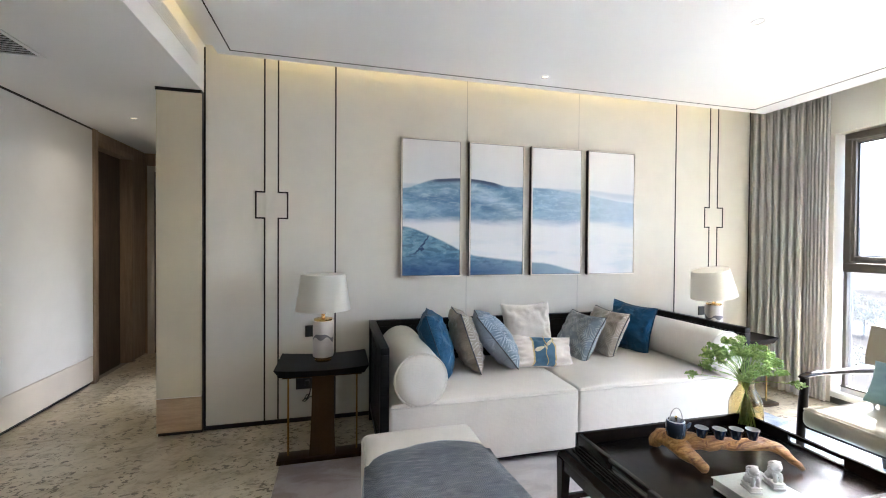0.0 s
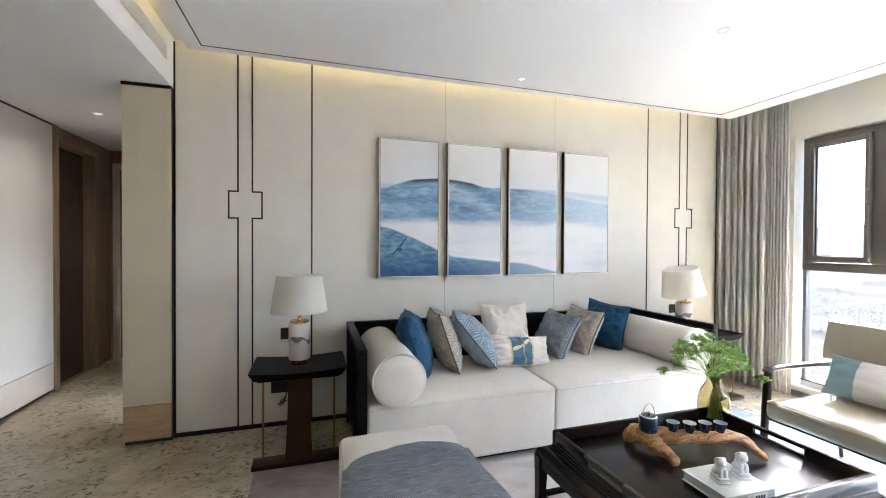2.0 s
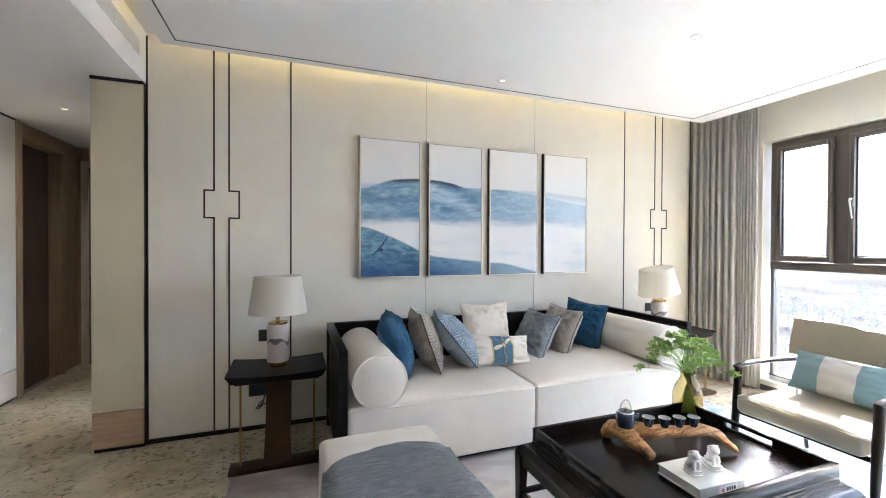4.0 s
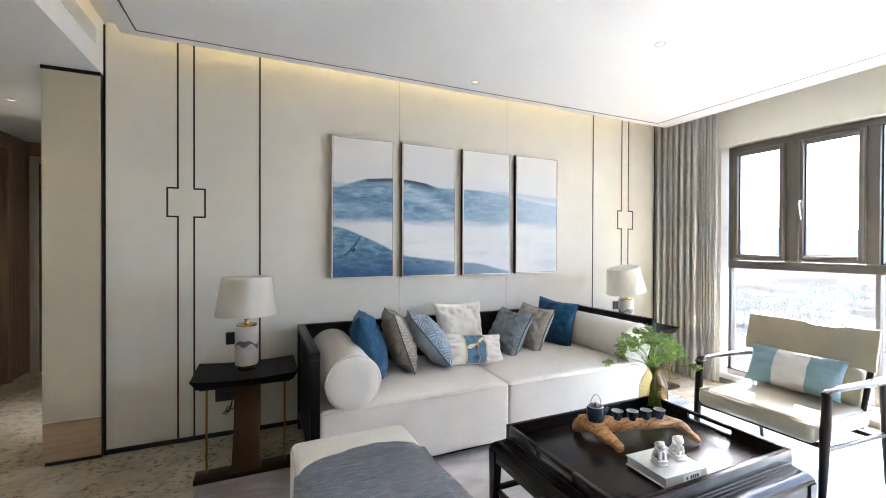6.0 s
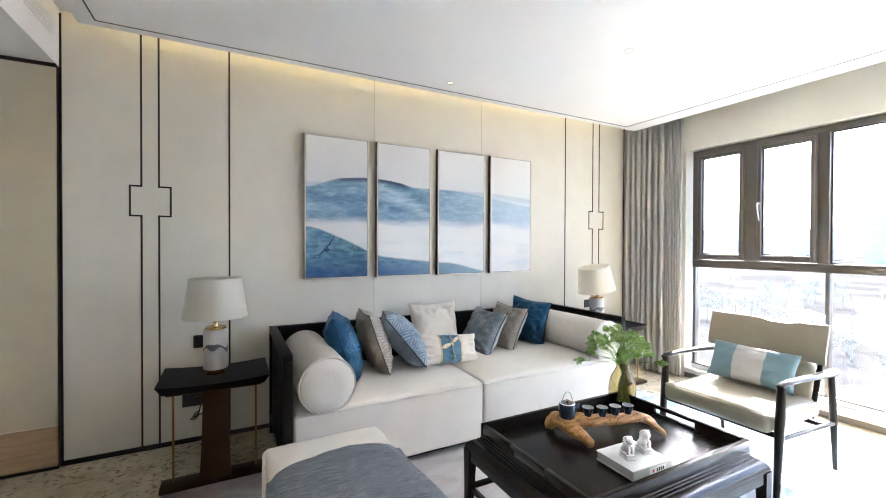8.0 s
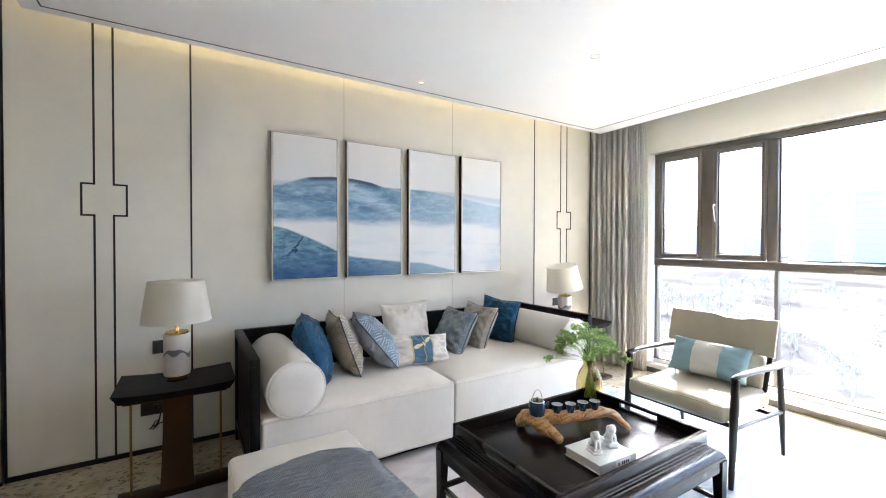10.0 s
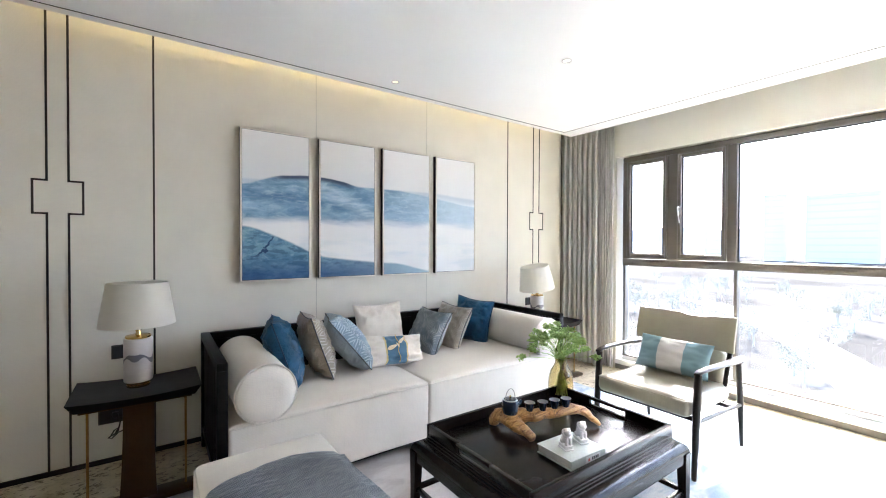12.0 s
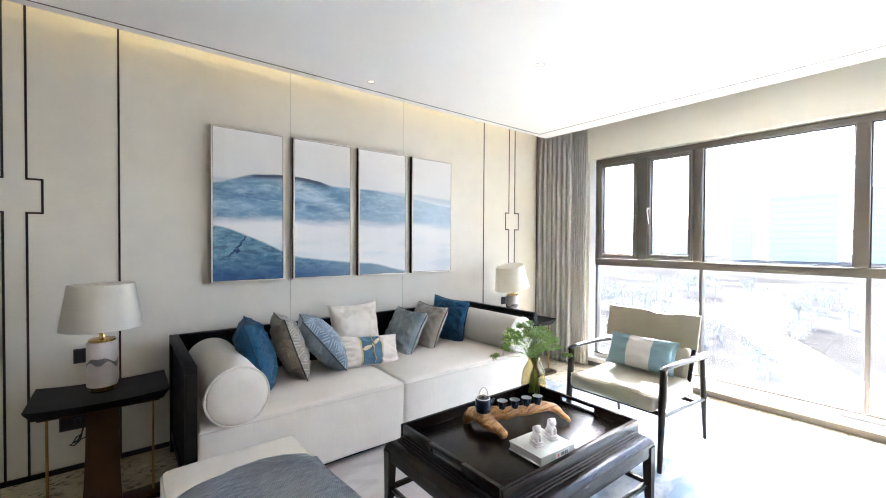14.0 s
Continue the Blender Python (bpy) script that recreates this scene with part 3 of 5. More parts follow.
def upholstered(x0, x1, y0, y1, z0, z1, r=0.03, crown=0.02, n=8, wrinkle=0.0, seed=0):
    """An upholstered block with finely rounded edges, a crowned top and faint creases."""
    bm = bmesh.new()
    gx, gy, gz = graded(x0, x1, r, n), graded(y0, y1, r, n), graded(z0, z1, r, 4)
    made = {}

    def at(x, y, z):
        k = (round(x, 5), round(y, 5), round(z, 5))
        if k not in made:
            q = Vector((max(x0 + r, min(x1 - r, x)), max(y0 + r, min(y1 - r, y)), max(z0 + r, min(z1 - r, z))))
            d = Vector((x, y, z)) - q
            p = q + d.normalized() * r if d.length > 1e-9 else q
            u, w = (2 * x - x0 - x1) / (x1 - x0), (2 * y - y0 - y1) / (y1 - y0)
            if z > z1 - r:
                p.z += crown * max(0, 1 - u ** 4) ** 0.5 * max(0, 1 - w ** 4) ** 0.5
            if wrinkle:
                p += Vector(noise.noise_vector((x * 5 + seed, y * 5, z * 7))) * wrinkle
            made[k] = bm.verts.new(p)
        return made[k]

    def sheet(us, vs, f):
        for a, b in zip(us, us[1:]):
            for c, d in zip(vs, vs[1:]):
                bm.faces.new((f(a, c), f(b, c), f(b, d), f(a, d)))

    for z in (z0, z1):
        sheet(gx, gy, lambda a, b: at(a, b, z))
    for y in (y0, y1):
        sheet(gx, gz, lambda a, b: at(a, y, b))
    for x in (x0, x1):
        sheet(gy, gz, lambda a, b: at(x, a, b))
    return bm


def rounded_loop(x0, x1, y0, y1, z, r, k=5):
    pts = []
    for cx, cy, a0 in ((x1 - r, y1 - r, 0), (x0 + r, y1 - r, 90), (x0 + r, y0 + r, 180), (x1 - r, y0 + r, 270)):
        for i in range(k + 1):
            a = radians(a0 + 90 * i / k)
            pts.append((cx + r * math.cos(a), cy + r * math.sin(a), z))
    return pts


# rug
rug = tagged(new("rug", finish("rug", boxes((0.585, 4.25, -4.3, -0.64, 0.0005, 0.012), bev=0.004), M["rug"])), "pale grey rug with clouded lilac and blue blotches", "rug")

# sofa, standing on the rug and the floor
SX0, SX1, SXM, SYF, SYB = 1.152, 3.80, 2.405, -0.95, -0.06
sofa = thing("sofa", (0, 0, 0), "cream linen sofa in a black slatted wooden frame", "sofa")
for a, b in ((SX0 + 0.052, SXM - 0.002), (SXM + 0.002, SX1 - 0.052)):
    seat = part("seat", upholstered(a, b, SYF, SYB - 0.05, 0.05, 0.424, 0.02, 0.042, 10, 0.004, a), M["sofa"], sofa)
    lp = rounded_loop(a + 0.003, b - 0.003, SYF + 0.001, SYB - 0.053, 0.413, 0.02)
    part("piping", tube(lp, 0.005, 6, closed=True), M["sofa_trim"], seat)
for x in (SX0, SX1 - 0.05):
    for y in (SYF + 0.01, SYB - 0.05):
        part("post", boxes((x, x + 0.05, y, y + 0.05, 0.012 if y < -0.64 else 0.0, 0.715), bev=0.003), M["ebony"], sofa)
    part("arm_rail", boxes((x, x + 0.05, SYF + 0.01, SYB, 0.715, 0.755), bev=0.003), M["ebony"], sofa)
    part("lower_rail", boxes((x + 0.005, x + 0.045, SYF + 0.06, SYB - 0.05, 0.09, 0.14), bev=0.003), M["ebony"], sofa)
    for i in range(22):
        y = SYF + 0.085 + i * 0.0335
        part("slat", boxes((x + 0.014, x + 0.036, y, y + 0.019, 0.14, 0.715)), M["ebony"], sofa)
part("back_rail", boxes((SX0 + 0.05, SX1 - 0.05, SYB - 0.05, SYB, 0.71, 0.755), bev=0.003), M["ebony"], sofa)
part("back_panel", boxes((SX0 + 0.05, SX1 - 0.05, SYB - 0.035, SYB - 0.015, 0.10, 0.71)), M["ebony"], sofa)
part("front_rail", boxes((SX0 + 0.05, SX1 - 0.05, SYF + 0.06, SYB - 0.06, 0.015, 0.05), bev=0.003), M["ebony"], sofa)


def bolster(x, z, y0, y1, r):
    b = thing("bolster", (x, y0, z), "cream linen roll bolster along the sofa's arm", "bolster", "sofa bolsters")
    prof = [(0.0, 0.0), (0.5 * r, -0.010), (0.9 * r, -0.006), (r, 0.004), (r * 1.005, 0.03)] + [(r * (1.005 + 0.012 * math.sin(math.pi * k / 10)), 0.03 + (y1 - y0 - 0.06) * k / 10) for k in range(1, 10)] + [(r * 1.005, y1 - y0 - 0.03), (r, y1 - y0 - 0.004), (0.9 * r, y1 - y0 + 0.006), (0.0, y1 - y0)]
    bm = lathe(prof, 48)
    turn = Matrix.Rotation(radians(-90), 4, "X")
    bmesh.ops.transform(bm, matrix=turn, verts=bm.verts)
    part("cover", bm, M["sofa"], b, angle=60)
    ring = [(1.004 * r * math.cos(a), 0.003, 1.004 * r * math.sin(a)) for a in (2 * math.pi * k / 48 for k in range(48))]
    part("piping", tube(ring, 0.0055, 6, closed=True), M["sofa_trim"], b)
    return b


bolster(1.382, 0.566, -0.955, -0.13, 0.152)
bolster(3.575, 0.585, -0.955, -0.13, 0.152)


# side tables with bronze stand
def side_table(x, y):
    t = thing("side_table", (x, y, 0), "dark wooden side table with a dished top on a bronze pedestal", "side table", "sofa side tables")
    hw, hd = 0.285, 0.205
    secs = []
    for k in range(13):
        u = -1 + 2 * k / 12
        lift = 0.015 * u * u
        xx = hw * u
        taper = 0.03
        xb = (hw - taper) * u
        secs.append([(xx, -hd, 0.555 + lift), (xx, hd, 0.555 + lift), (xb, hd - 0.02, 0.515 + lift * 0.25), (xb, -hd + 0.02, 0.515 + lift * 0.25)])
    part("tabletop", loft(secs), M["ebony"], t, angle=25)
    part("underframe", boxes((-0.24, 0.24, -0.17, 0.17, 0.505, 0.517), bev=0.002), M["bronze"], t)
    secs = []
    for k in range(9):
        z = 0.025 + 0.48 * k / 8
        w = 0.068 + 0.012 * (1 - k / 8) ** 3
        secs.append([(-w, -0.205 + 0.13 * k / 8, z), (w, -0.205 + 0.13 * k / 8, z), (w, -0.165 + 0.13 * k / 8, z), (-w, -0.165 + 0.13 * k / 8, z)])
    part("pedestal", loft(secs), M["bronze"], t)
    part("base_bar", boxes((-0.265, 0.27, -0.225, -0.11, 0.0, 0.028), bev=0.004), M["bronze"], t)
    for sx in (-0.205, 0.21):
        part("rod", tube([(sx, -0.16, 0.026), (sx, -0.16, 0.507)], 0.006, 10), M["bronze_rod"], t)
    return t


def table_lamp(x, y, z, tilt=0.0):
    l = thing("table_lamp", (x, y, z), "table lamp with a white drum shade and misty mountain ceramic base", "table lamp", "pair of table lamps")
    part("foot", lathe([(0, 0), (0.052, 0), (0.054, 0.004), (0.054, 0.012), (0.050, 0.015), (0.056, 0.018), (0.056, 0.028), (0.05, 0.031), (0, 0.031)], 40), M["brass"], l, "stepped brass foot ring")
    body = part("body", lathe([(0, 0.031), (0.064, 0.031), (0.067, 0.036), (0.067, 0.263), (0.064, 0.269), (0, 0.269)], 48), M["ceramic"], l, "off-white ceramic body with grey painted hills")
    part("collar", lathe([(0, 0.269), (0.057, 0.269), (0.060, 0.272), (0.060, 0.281), (0.054, 0.284), (0.015, 0.286), (0.013, 0.292), (0.011, 0.306), (0.016, 0.310), (0.016, 0.318), (0.010, 0.322), (0.010, 0.345), (0, 0.345)], 40), M["brass"], l, "polished brass collar")
    sh = bmesh.new()
    prof = [(0.178, 0.342), (0.1425, 0.578), (0.1395, 0.578), (0.175, 0.342), (0.178, 0.342)]
    lathe(prof, 56, bm=sh)
    bmesh.ops.remove_doubles(sh, verts=sh.verts, dist=1e-5)
    s = part("shade", sh, M["shade"], l, "white fabric drum shade")
    s.matrix_basis = Matrix.Translation((0, 0, 0.34)) @ Matrix.Rotation(radians(tilt), 4, "Y") @ Matrix.Translation((0, 0, -0.34))
    part("diffuser", lathe([(0, 0.574), (0.1396, 0.574), (0.1396, 0.5755), (0, 0.5755)], 40), M["shade"], s, "white top diffuser")
    sp = tube([(0, 0, 0.345), (0, 0, 0.56)], 0.004, 8)
    for a in (0, 120, 240):
        c, d = math.cos(radians(a)), math.sin(radians(a))
        tube([(0, 0, 0.555), (0.1415 * c, 0.1415 * d, 0.565)], 0.002, 6, bm=sp)
    part("spider", sp, M["brass"], s)
    return l


def ceramic_material():
    t = Tree("painted_ceramic")
    v = t.coords()
    sep = t.node("ShaderNodeSeparateXYZ", Vector=v).outputs
    ang = t.math("ARCTAN2", sep[1], sep[0])
    wave = t.math("ADD", t.math("MULTIPLY", t.math("SINE", t.math("MULTIPLY_ADD", ang, 3.0, 0.6)), 0.014), t.math("MULTIPLY", t.math("SINE", t.math("MULTIPLY_ADD", ang, 5.0, 1.0)), 0.007))
    n = t.math("MULTIPLY", t.math("SUBTRACT", t.noise(v, 40.0), 0.5), 0.012)
    d = t.math("SUBTRACT", t.math("ADD", t.math("ADD", wave, 0.178), n), sep[2])
    low = t.math("MULTIPLY_ADD", t.math("SINE", t.math("MULTIPLY_ADD", ang, 4.0, 2.4)), 0.013, 0.026)
    hill = t.math("MULTIPLY", t.span(d, 0.0, 0.003), t.span(t.math("SUBTRACT", d, low), 0.004, -0.003, 0.12, 1.0))
    hill = t.math("MULTIPLY", hill, t.span(d, 0.075, 0.03))
    c = t.mix(t.span(t.noise(v, 9.0), 0.3, 0.7), (0.52, 0.475, 0.45), (0.59, 0.55, 0.52))
    c = t.mix(t.math("MULTIPLY", hill, 0.9), c, (0.075, 0.07, 0.09))
    t.link(c, t.p.inputs["Base Color"])
    t.p.inputs["Roughness"].default_value = 0.32
    return t.m


M["ceramic"] = ceramic_material()
side_table(0.83, -0.40)
side_table(4.25, -0.40)
table_lamp(0.826, -0.385, 0.558)
table_lamp(4.085, -0.385, 0.562, -11.0)

# ottoman and throw
ott = thing("ottoman", (1.028, -1.266, 0.012), "cream linen ottoman bench on the rug", "ottoman")
part("cushion", upholstered(0.0, 0.54, -0.95, 0.0, 0.03, 0.425, 0.03, 0.02, 10, 0.003, 9), M["sofa"], ott)
part("piping", tube(rounded_loop(0.006, 0.534, -0.944, -0.006, 0.412, 0.028), 0.0045, 6, closed=True), M["sofa_trim"], ott)
part("base", boxes((0.03, 0.51, -0.92, -0.03, 0.0, 0.032)), M["ebony"], ott)


def herringbone(name):
    t = Tree(name)
    v = t.coords()
    sep = t.node("ShaderNodeSeparateXYZ", Vector=v).outputs
    zig = t.math("ABSOLUTE", t.math("SUBTRACT", t.math("FRACT", t.math("MULTIPLY", sep[1], 34.0)), 0.5))
    rows = t.math("SINE", t.math("MULTIPLY", t.math("ADD", sep[0], t.math("MULTIPLY", zig, 0.022)), 820.0))
    w = t.math("MULTIPLY_ADD", rows, 0.5, 0.5)
    slow, mid = t.noise(v, 4.0), t.noise(t.coords((18, 75, 75)), 1.0, 4.0, 0.65)
    c = t.mix(t.span(slow, 0.3, 0.7), (0.335, 0.375, 0.41), (0.43, 0.47, 0.505))
    c = t.mix(w, tone((0.26, 0.29, 0.32), 0.62), c)
    c = t.mix(t.span(mid, 0.52, 0.66, 0.0, 0.6), c, (0.52, 0.55, 0.58))
    c = t.mix(t.span(mid, 0.46, 0.34, 0.0, 0.65), c, (0.13, 0.15, 0.19))
    t.link(c, t.p.inputs["Base Color"])
    t.p.inputs["Roughness"].default_value = 0.95
    t.p.inputs["Sheen Weight"].default_value = 0.25
    t.bump(t.math("ADD", w, mid), 0.5, 0.0025)
    return t.m


def throw_blanket():
    """A soft throw over the ottoman: it lies on the top and hangs down both long sides."""
    bm = bmesh.new()
    th = thing("throw_blanket", (1.028, -1.266, 0.0), "blue-grey herringbone wool throw draped over the ottoman", "blanket")
    nu, nv = 64, 34
    rows = []
    for i in range(nu + 1):
        s = -0.36 + 1.26 * i / nu
        row = []
        for j in range(nv + 1):
            k = j / nv
            edge = -0.212 - 0.10 * max(0.0, (0.27 - s) / 0.27) ** 1.5 - 0.07 * max(0.0, (s - 0.30) / 0.24) ** 2
            y = edge + (-0.965 - edge) * k
            r = 0.035
            if s < 0:
                x, z = -0.012 - 0.012 * math.sin(7 * y + 4 * s), 0.452 - min(-s, 1) + 0.0
                x -= 0.02 * min(1, -s * 4)
            elif s > 0.54:
                x, z = 0.552 + 0.012 * math.sin(9 * y + 3 * s) + 0.02 * min(1, (s - 0.54) * 4), 0.452 - (s - 0.54)
            else:
                u, w = (s - 0.27) / 0.27, (y + 0.475) / 0.475
                x, z = s, 0.442 + 0.02 * max(0, 1 - u ** 4) ** 0.5 * max(0, 1 - min(1, abs(w)) ** 4) ** 0.5
                z += 0.006 + 0.006 * noise.noise((s * 6, y * 9, 1.5)) + 0.004 * noise.noise((s * 15, y * 17, 3.0))
                z += 0.006 * max(0, math.sin(20 * y + 5 * s + 2 * noise.noise((s * 4, y * 3, 0)))) ** 3
                z -= 0.02 * max(0, abs(u) - 0.88) / 0.12
            row.append(bm.verts.new((x, y, z)))
        rows.append(row)
    for a, b in zip(rows, rows[1:]):
        for k in range(nv):
            bm.faces.new((a[k], a[k + 1], b[k + 1], b[k]))
    bmesh.ops.solidify(bm, geom=bm.faces[:], thickness=-0.006)
    part("cloth", bm, M["throw"], th, angle=70)
    return th


M["throw"] = herringbone("blue_grey_herringbone")
throw_blanket()


# coffee table
def coffee_table(x0, x1, y0, y1):
    """A low table: moulded apron, square tapered legs with stretchers, and a tray top with cut hand holds."""
    t = thing("coffee_table", ((x0 + x1) / 2, (y0 + y1) / 2, 0.012), "espresso lacquered coffee table with a raised tray top", "coffee table")
    hx, hy = (x1 - x0) / 2, (y1 - y0) / 2
    prof = [(0.0, 0.292), (0.0, 0.335), (-0.004, 0.34), (0.006, 0.343), (0.006, 0.35), (-0.002, 0.362), (-0.016, 0.374), (-0.036, 0.383), (-0.058, 0.388), (-0.06, 0.394), (-0.072, 0.396), (-0.074, 0.402), (-0.086, 0.404)]
    bm = bmesh.new()
    rings = []
    for d, z in prof:
        d *= 0.70
        rings.append([bm.verts.new((sx * (hx - 0.010 + d), sy * (hy - 0.010 + d), z - 0.012)) for sx, sy in ((-1, -1), (1, -1), (1, 1), (-1, 1))])
    for a, b in zip(rings, rings[1:]):
        for k in range(4):
            bm.faces.new((a[k], a[(k + 1) % 4], b[(k + 1) % 4], b[k]))
    bm.faces.new(rings[-1])
    bm.faces.new(rings[0][::-1])
    part("apron", bm, M["espresso"], t, angle=30)
    tx, ty, zt, zr = hx - 0.0625, hy - 0.0625, 0.394, 0.458
    tray = part("tray", boxes((-tx, tx, -ty, ty, zt - 0.004, zt + 0.012), bev=0.002), M["espresso"], t, "raised tray with hand holds")
    w = 0.022
    for sy in (-1, 1):
        y = sy * (ty - w / 2)
        part("rim", boxes((-tx, tx, y - w / 2, y + w / 2, zt + 0.012, zr), bev=0.003), M["espresso"], tray)
    for sx in (-1, 1):
        x = sx * (tx - w / 2)
        a, b = x - w / 2, x + w / 2
        h = 0.11
        part("rim", boxes((a, b, -ty + w, -h, zt + 0.012, zr), (a, b, h, ty - w, zt + 0.012, zr), (a, b, -h, h, zt + 0.012, zt + 0.022), (a, b, -h, h, zr - 0.016, zr), bev=0.002), M["espresso"], tray, "rim with a long hand hold")
    for sx in (-1, 1):
        for sy in (-1, 1):
            secs = []
            for k in range(7):
                z = 0.328 - 0.328 * k / 6
                s = 0.024 - 0.009 * k / 6
                ox, oy = sx * (hx - 0.026 + 0.006 * (k / 6) ** 2), sy * (hy - 0.026 + 0.006 * (k / 6) ** 2)
                secs.append([(ox - s, oy - s, z), (ox + s, oy - s, z), (ox + s, oy + s, z), (ox - s, oy + s, z)])
            part("leg", loft(secs), M["espresso"], t)
    for sx in (-1, 1):
        part("stretcher", boxes((sx * (hx - 0.026) - 0.011, sx * (hx - 0.026) + 0.011, -hy + 0.04, hy - 0.04, 0.125, 0.147), bev=0.002), M["espresso"], t)
    for sy in (-1, 1):
        part("stretcher", boxes((-hx + 0.04, hx - 0.04, sy * (hy - 0.026) - 0.011, sy * (hy - 0.026) + 0.011, 0.125, 0.147), bev=0.002), M["espresso"], t)
    return t


coffee_table(1.932, 3.05, -2.308, -1.487)


# armchair, facing the coffee table
def armchair(x, y):
    """Local: faces -x, width along y."""
    c = thing("armchair", (x, y, 0.0), "dark wooden armchair with beige leather seat and sling back", "armchair", rz=0)
    W = 0.318
    F, R = -0.31, 0.297
    for s in (-1, 1):
        part("front_leg", tube([(F - 0.02, s * W, 0.0), (F + 0.0, s * W, 0.3), (F + 0.012, s * W, 0.45), (F + 0.02, s * W, 0.61)], [0.013, 0.021, 0.023, 0.02], 14), M["walnut"], c)
        part("back_leg", tube([(R + 0.075, s * (W - 0.005), 0.0), (R + 0.03, s * W, 0.3), (R - 0.01, s * W, 0.60)], [0.012, 0.019, 0.016], 14), M["walnut"], c)
        arm = [(F + 0.0, s * (W + 0.002), 0.612), (F + 0.03, s * (W + 0.002), 0.622), (F + 0.14, s * (W + 0.008), 0.626), (0.08, s * (W + 0.016), 0.618), (0.24, s * (W + 0.016), 0.612), (R + 0.02, s * (W + 0.008), 0.614)]
        part("arm", tube(arm, [0.018, 0.022, 0.024, 0.028, 0.033, 0.022], 14, squash=0.55), M["walnut"], c)
        part("side_rail", tube([(F + 0.01, s * W, 0.335), (R + 0.03, s * W, 0.30)], 0.013, 12), M["walnut"], c)
        part("upright", tube([(R - 0.13, s * (W - 0.045), 0.34), (R - 0.07, s * (W - 0.035), 0.6), (R - 0.005, s * (W - 0.02), 0.86)], [0.013, 0.014, 0.011], 12), M["walnut"], c)
    part("front_rail", tube([(F + 0.008, -W, 0.35), (F + 0.008, W, 0.35)], 0.015, 12), M["walnut"], c)
    part("back_rail", tube([(R - 0.1, -W, 0.31), (R - 0.1, W, 0.31)], 0.014, 12), M["walnut"], c)
    # seat cushion, thick at the front, sloping back
    bm = upholstered(F - 0.045, R - 0.06, -W + 0.025, W - 0.025, -0.012, 0.09, 0.034, 0.016, 8, 0.002, 3)
    for v in bm.verts:
        v.co.z += 0.368 - 0.018 * (v.co.x - F) / (R - F)
    seat = part("seat", bm, M["leather"], c, "beige leather seat cushion")
    lp = [(px, py, 0.368 + 0.083 - 0.018 * (px - F) / (R - F)) for px, py, _ in rounded_loop(F - 0.041, R - 0.064, -W + 0.029, W - 0.029, 0, 0.026)]
    part("piping", tube(lp, 0.0035, 6, closed=True), M["leather"], seat)
    # sling back: a curved leather band
    secs = []
    for k in range(17):
        u = -1 + 2 * k / 16
        yy = (W + 0.005) * u
        bx = R - 0.055 + 0.05 * (1 - u * u)
        top = 0.868 + 0.012 * u * u - (0.012 if -0.45 < u < 0.1 else 0.0)
        secs.append([(bx - 0.06 + 0.01, yy, 0.655), (bx - 0.045, yy, 0.72), (bx + 0.0, yy, top), (bx + 0.022, yy, top + 0.002), (bx - 0.02, yy, 0.72), (bx - 0.035, yy, 0.655)])
    part("backrest", loft(secs), M["leather"], c, "curved beige leather back band", angle=50)
    # loose back pad behind the small pillow
    bm = upholstered(-0.045, 0.045, -W + 0.06, W - 0.06, 0.0, 0.235, 0.035, 0.0, 6, 0.003, 7)
    bmesh.ops.transform(bm, matrix=Matrix.Translation((R - 0.085, 0, 0.425)) @ Matrix.Rotation(radians(12), 4, "Y"), verts=bm.verts)
    part("back_pad", bm, M["leather"], c, "beige leather lumbar pad")
    return c


M["walnut"] = wood("dark_walnut", (0.012, 0.008, 0.006), (0.022, 0.015, 0.011), 0.30, (10, 10, 1), 5.0, 0.0, 0.05, 0.25)
armchair(3.74, -1.848)


# ---- on the walls ----
def canvas(x0, x1):
    p = thing("framed_painting", ((x0 + x1) / 2, 0.0, 1.078), "tall framed canvas of misty blue hills", "painting", "four part hill painting")
    w, h = (x1 - x0) / 2, 1.104
    part("back_box", boxes((-w + 0.002, w - 0.002, -0.040, -0.0005, 0.002, h - 0.002)), M["dark_side"], p, "dark bronze tray frame")
    f = 0.011
    for d in ((-w, w, 0.0, f), (-w, w, h - f, h)):
        part("frame", boxes((d[0], d[1], -0.048, -0.040, d[2], d[3]), bev=0.0015), M["frame"], p)
    for a, b in ((-w, -w + f), (w - f, w)):
        part("frame", boxes((a, b, -0.048, -0.040, f, h - f), bev=0.0015), M["frame"], p)
    part("canvas", boxes((-w + f + 0.003, w - f - 0.003, -0.044, -0.040, f + 0.003, h - f - 0.003)), M["painting"], p, "painted canvas")


for a, b in ((1.396, 1.892), (1.959, 2.447), (2.512, 3.002), (3.064, 3.547)):
    canvas(a, b)


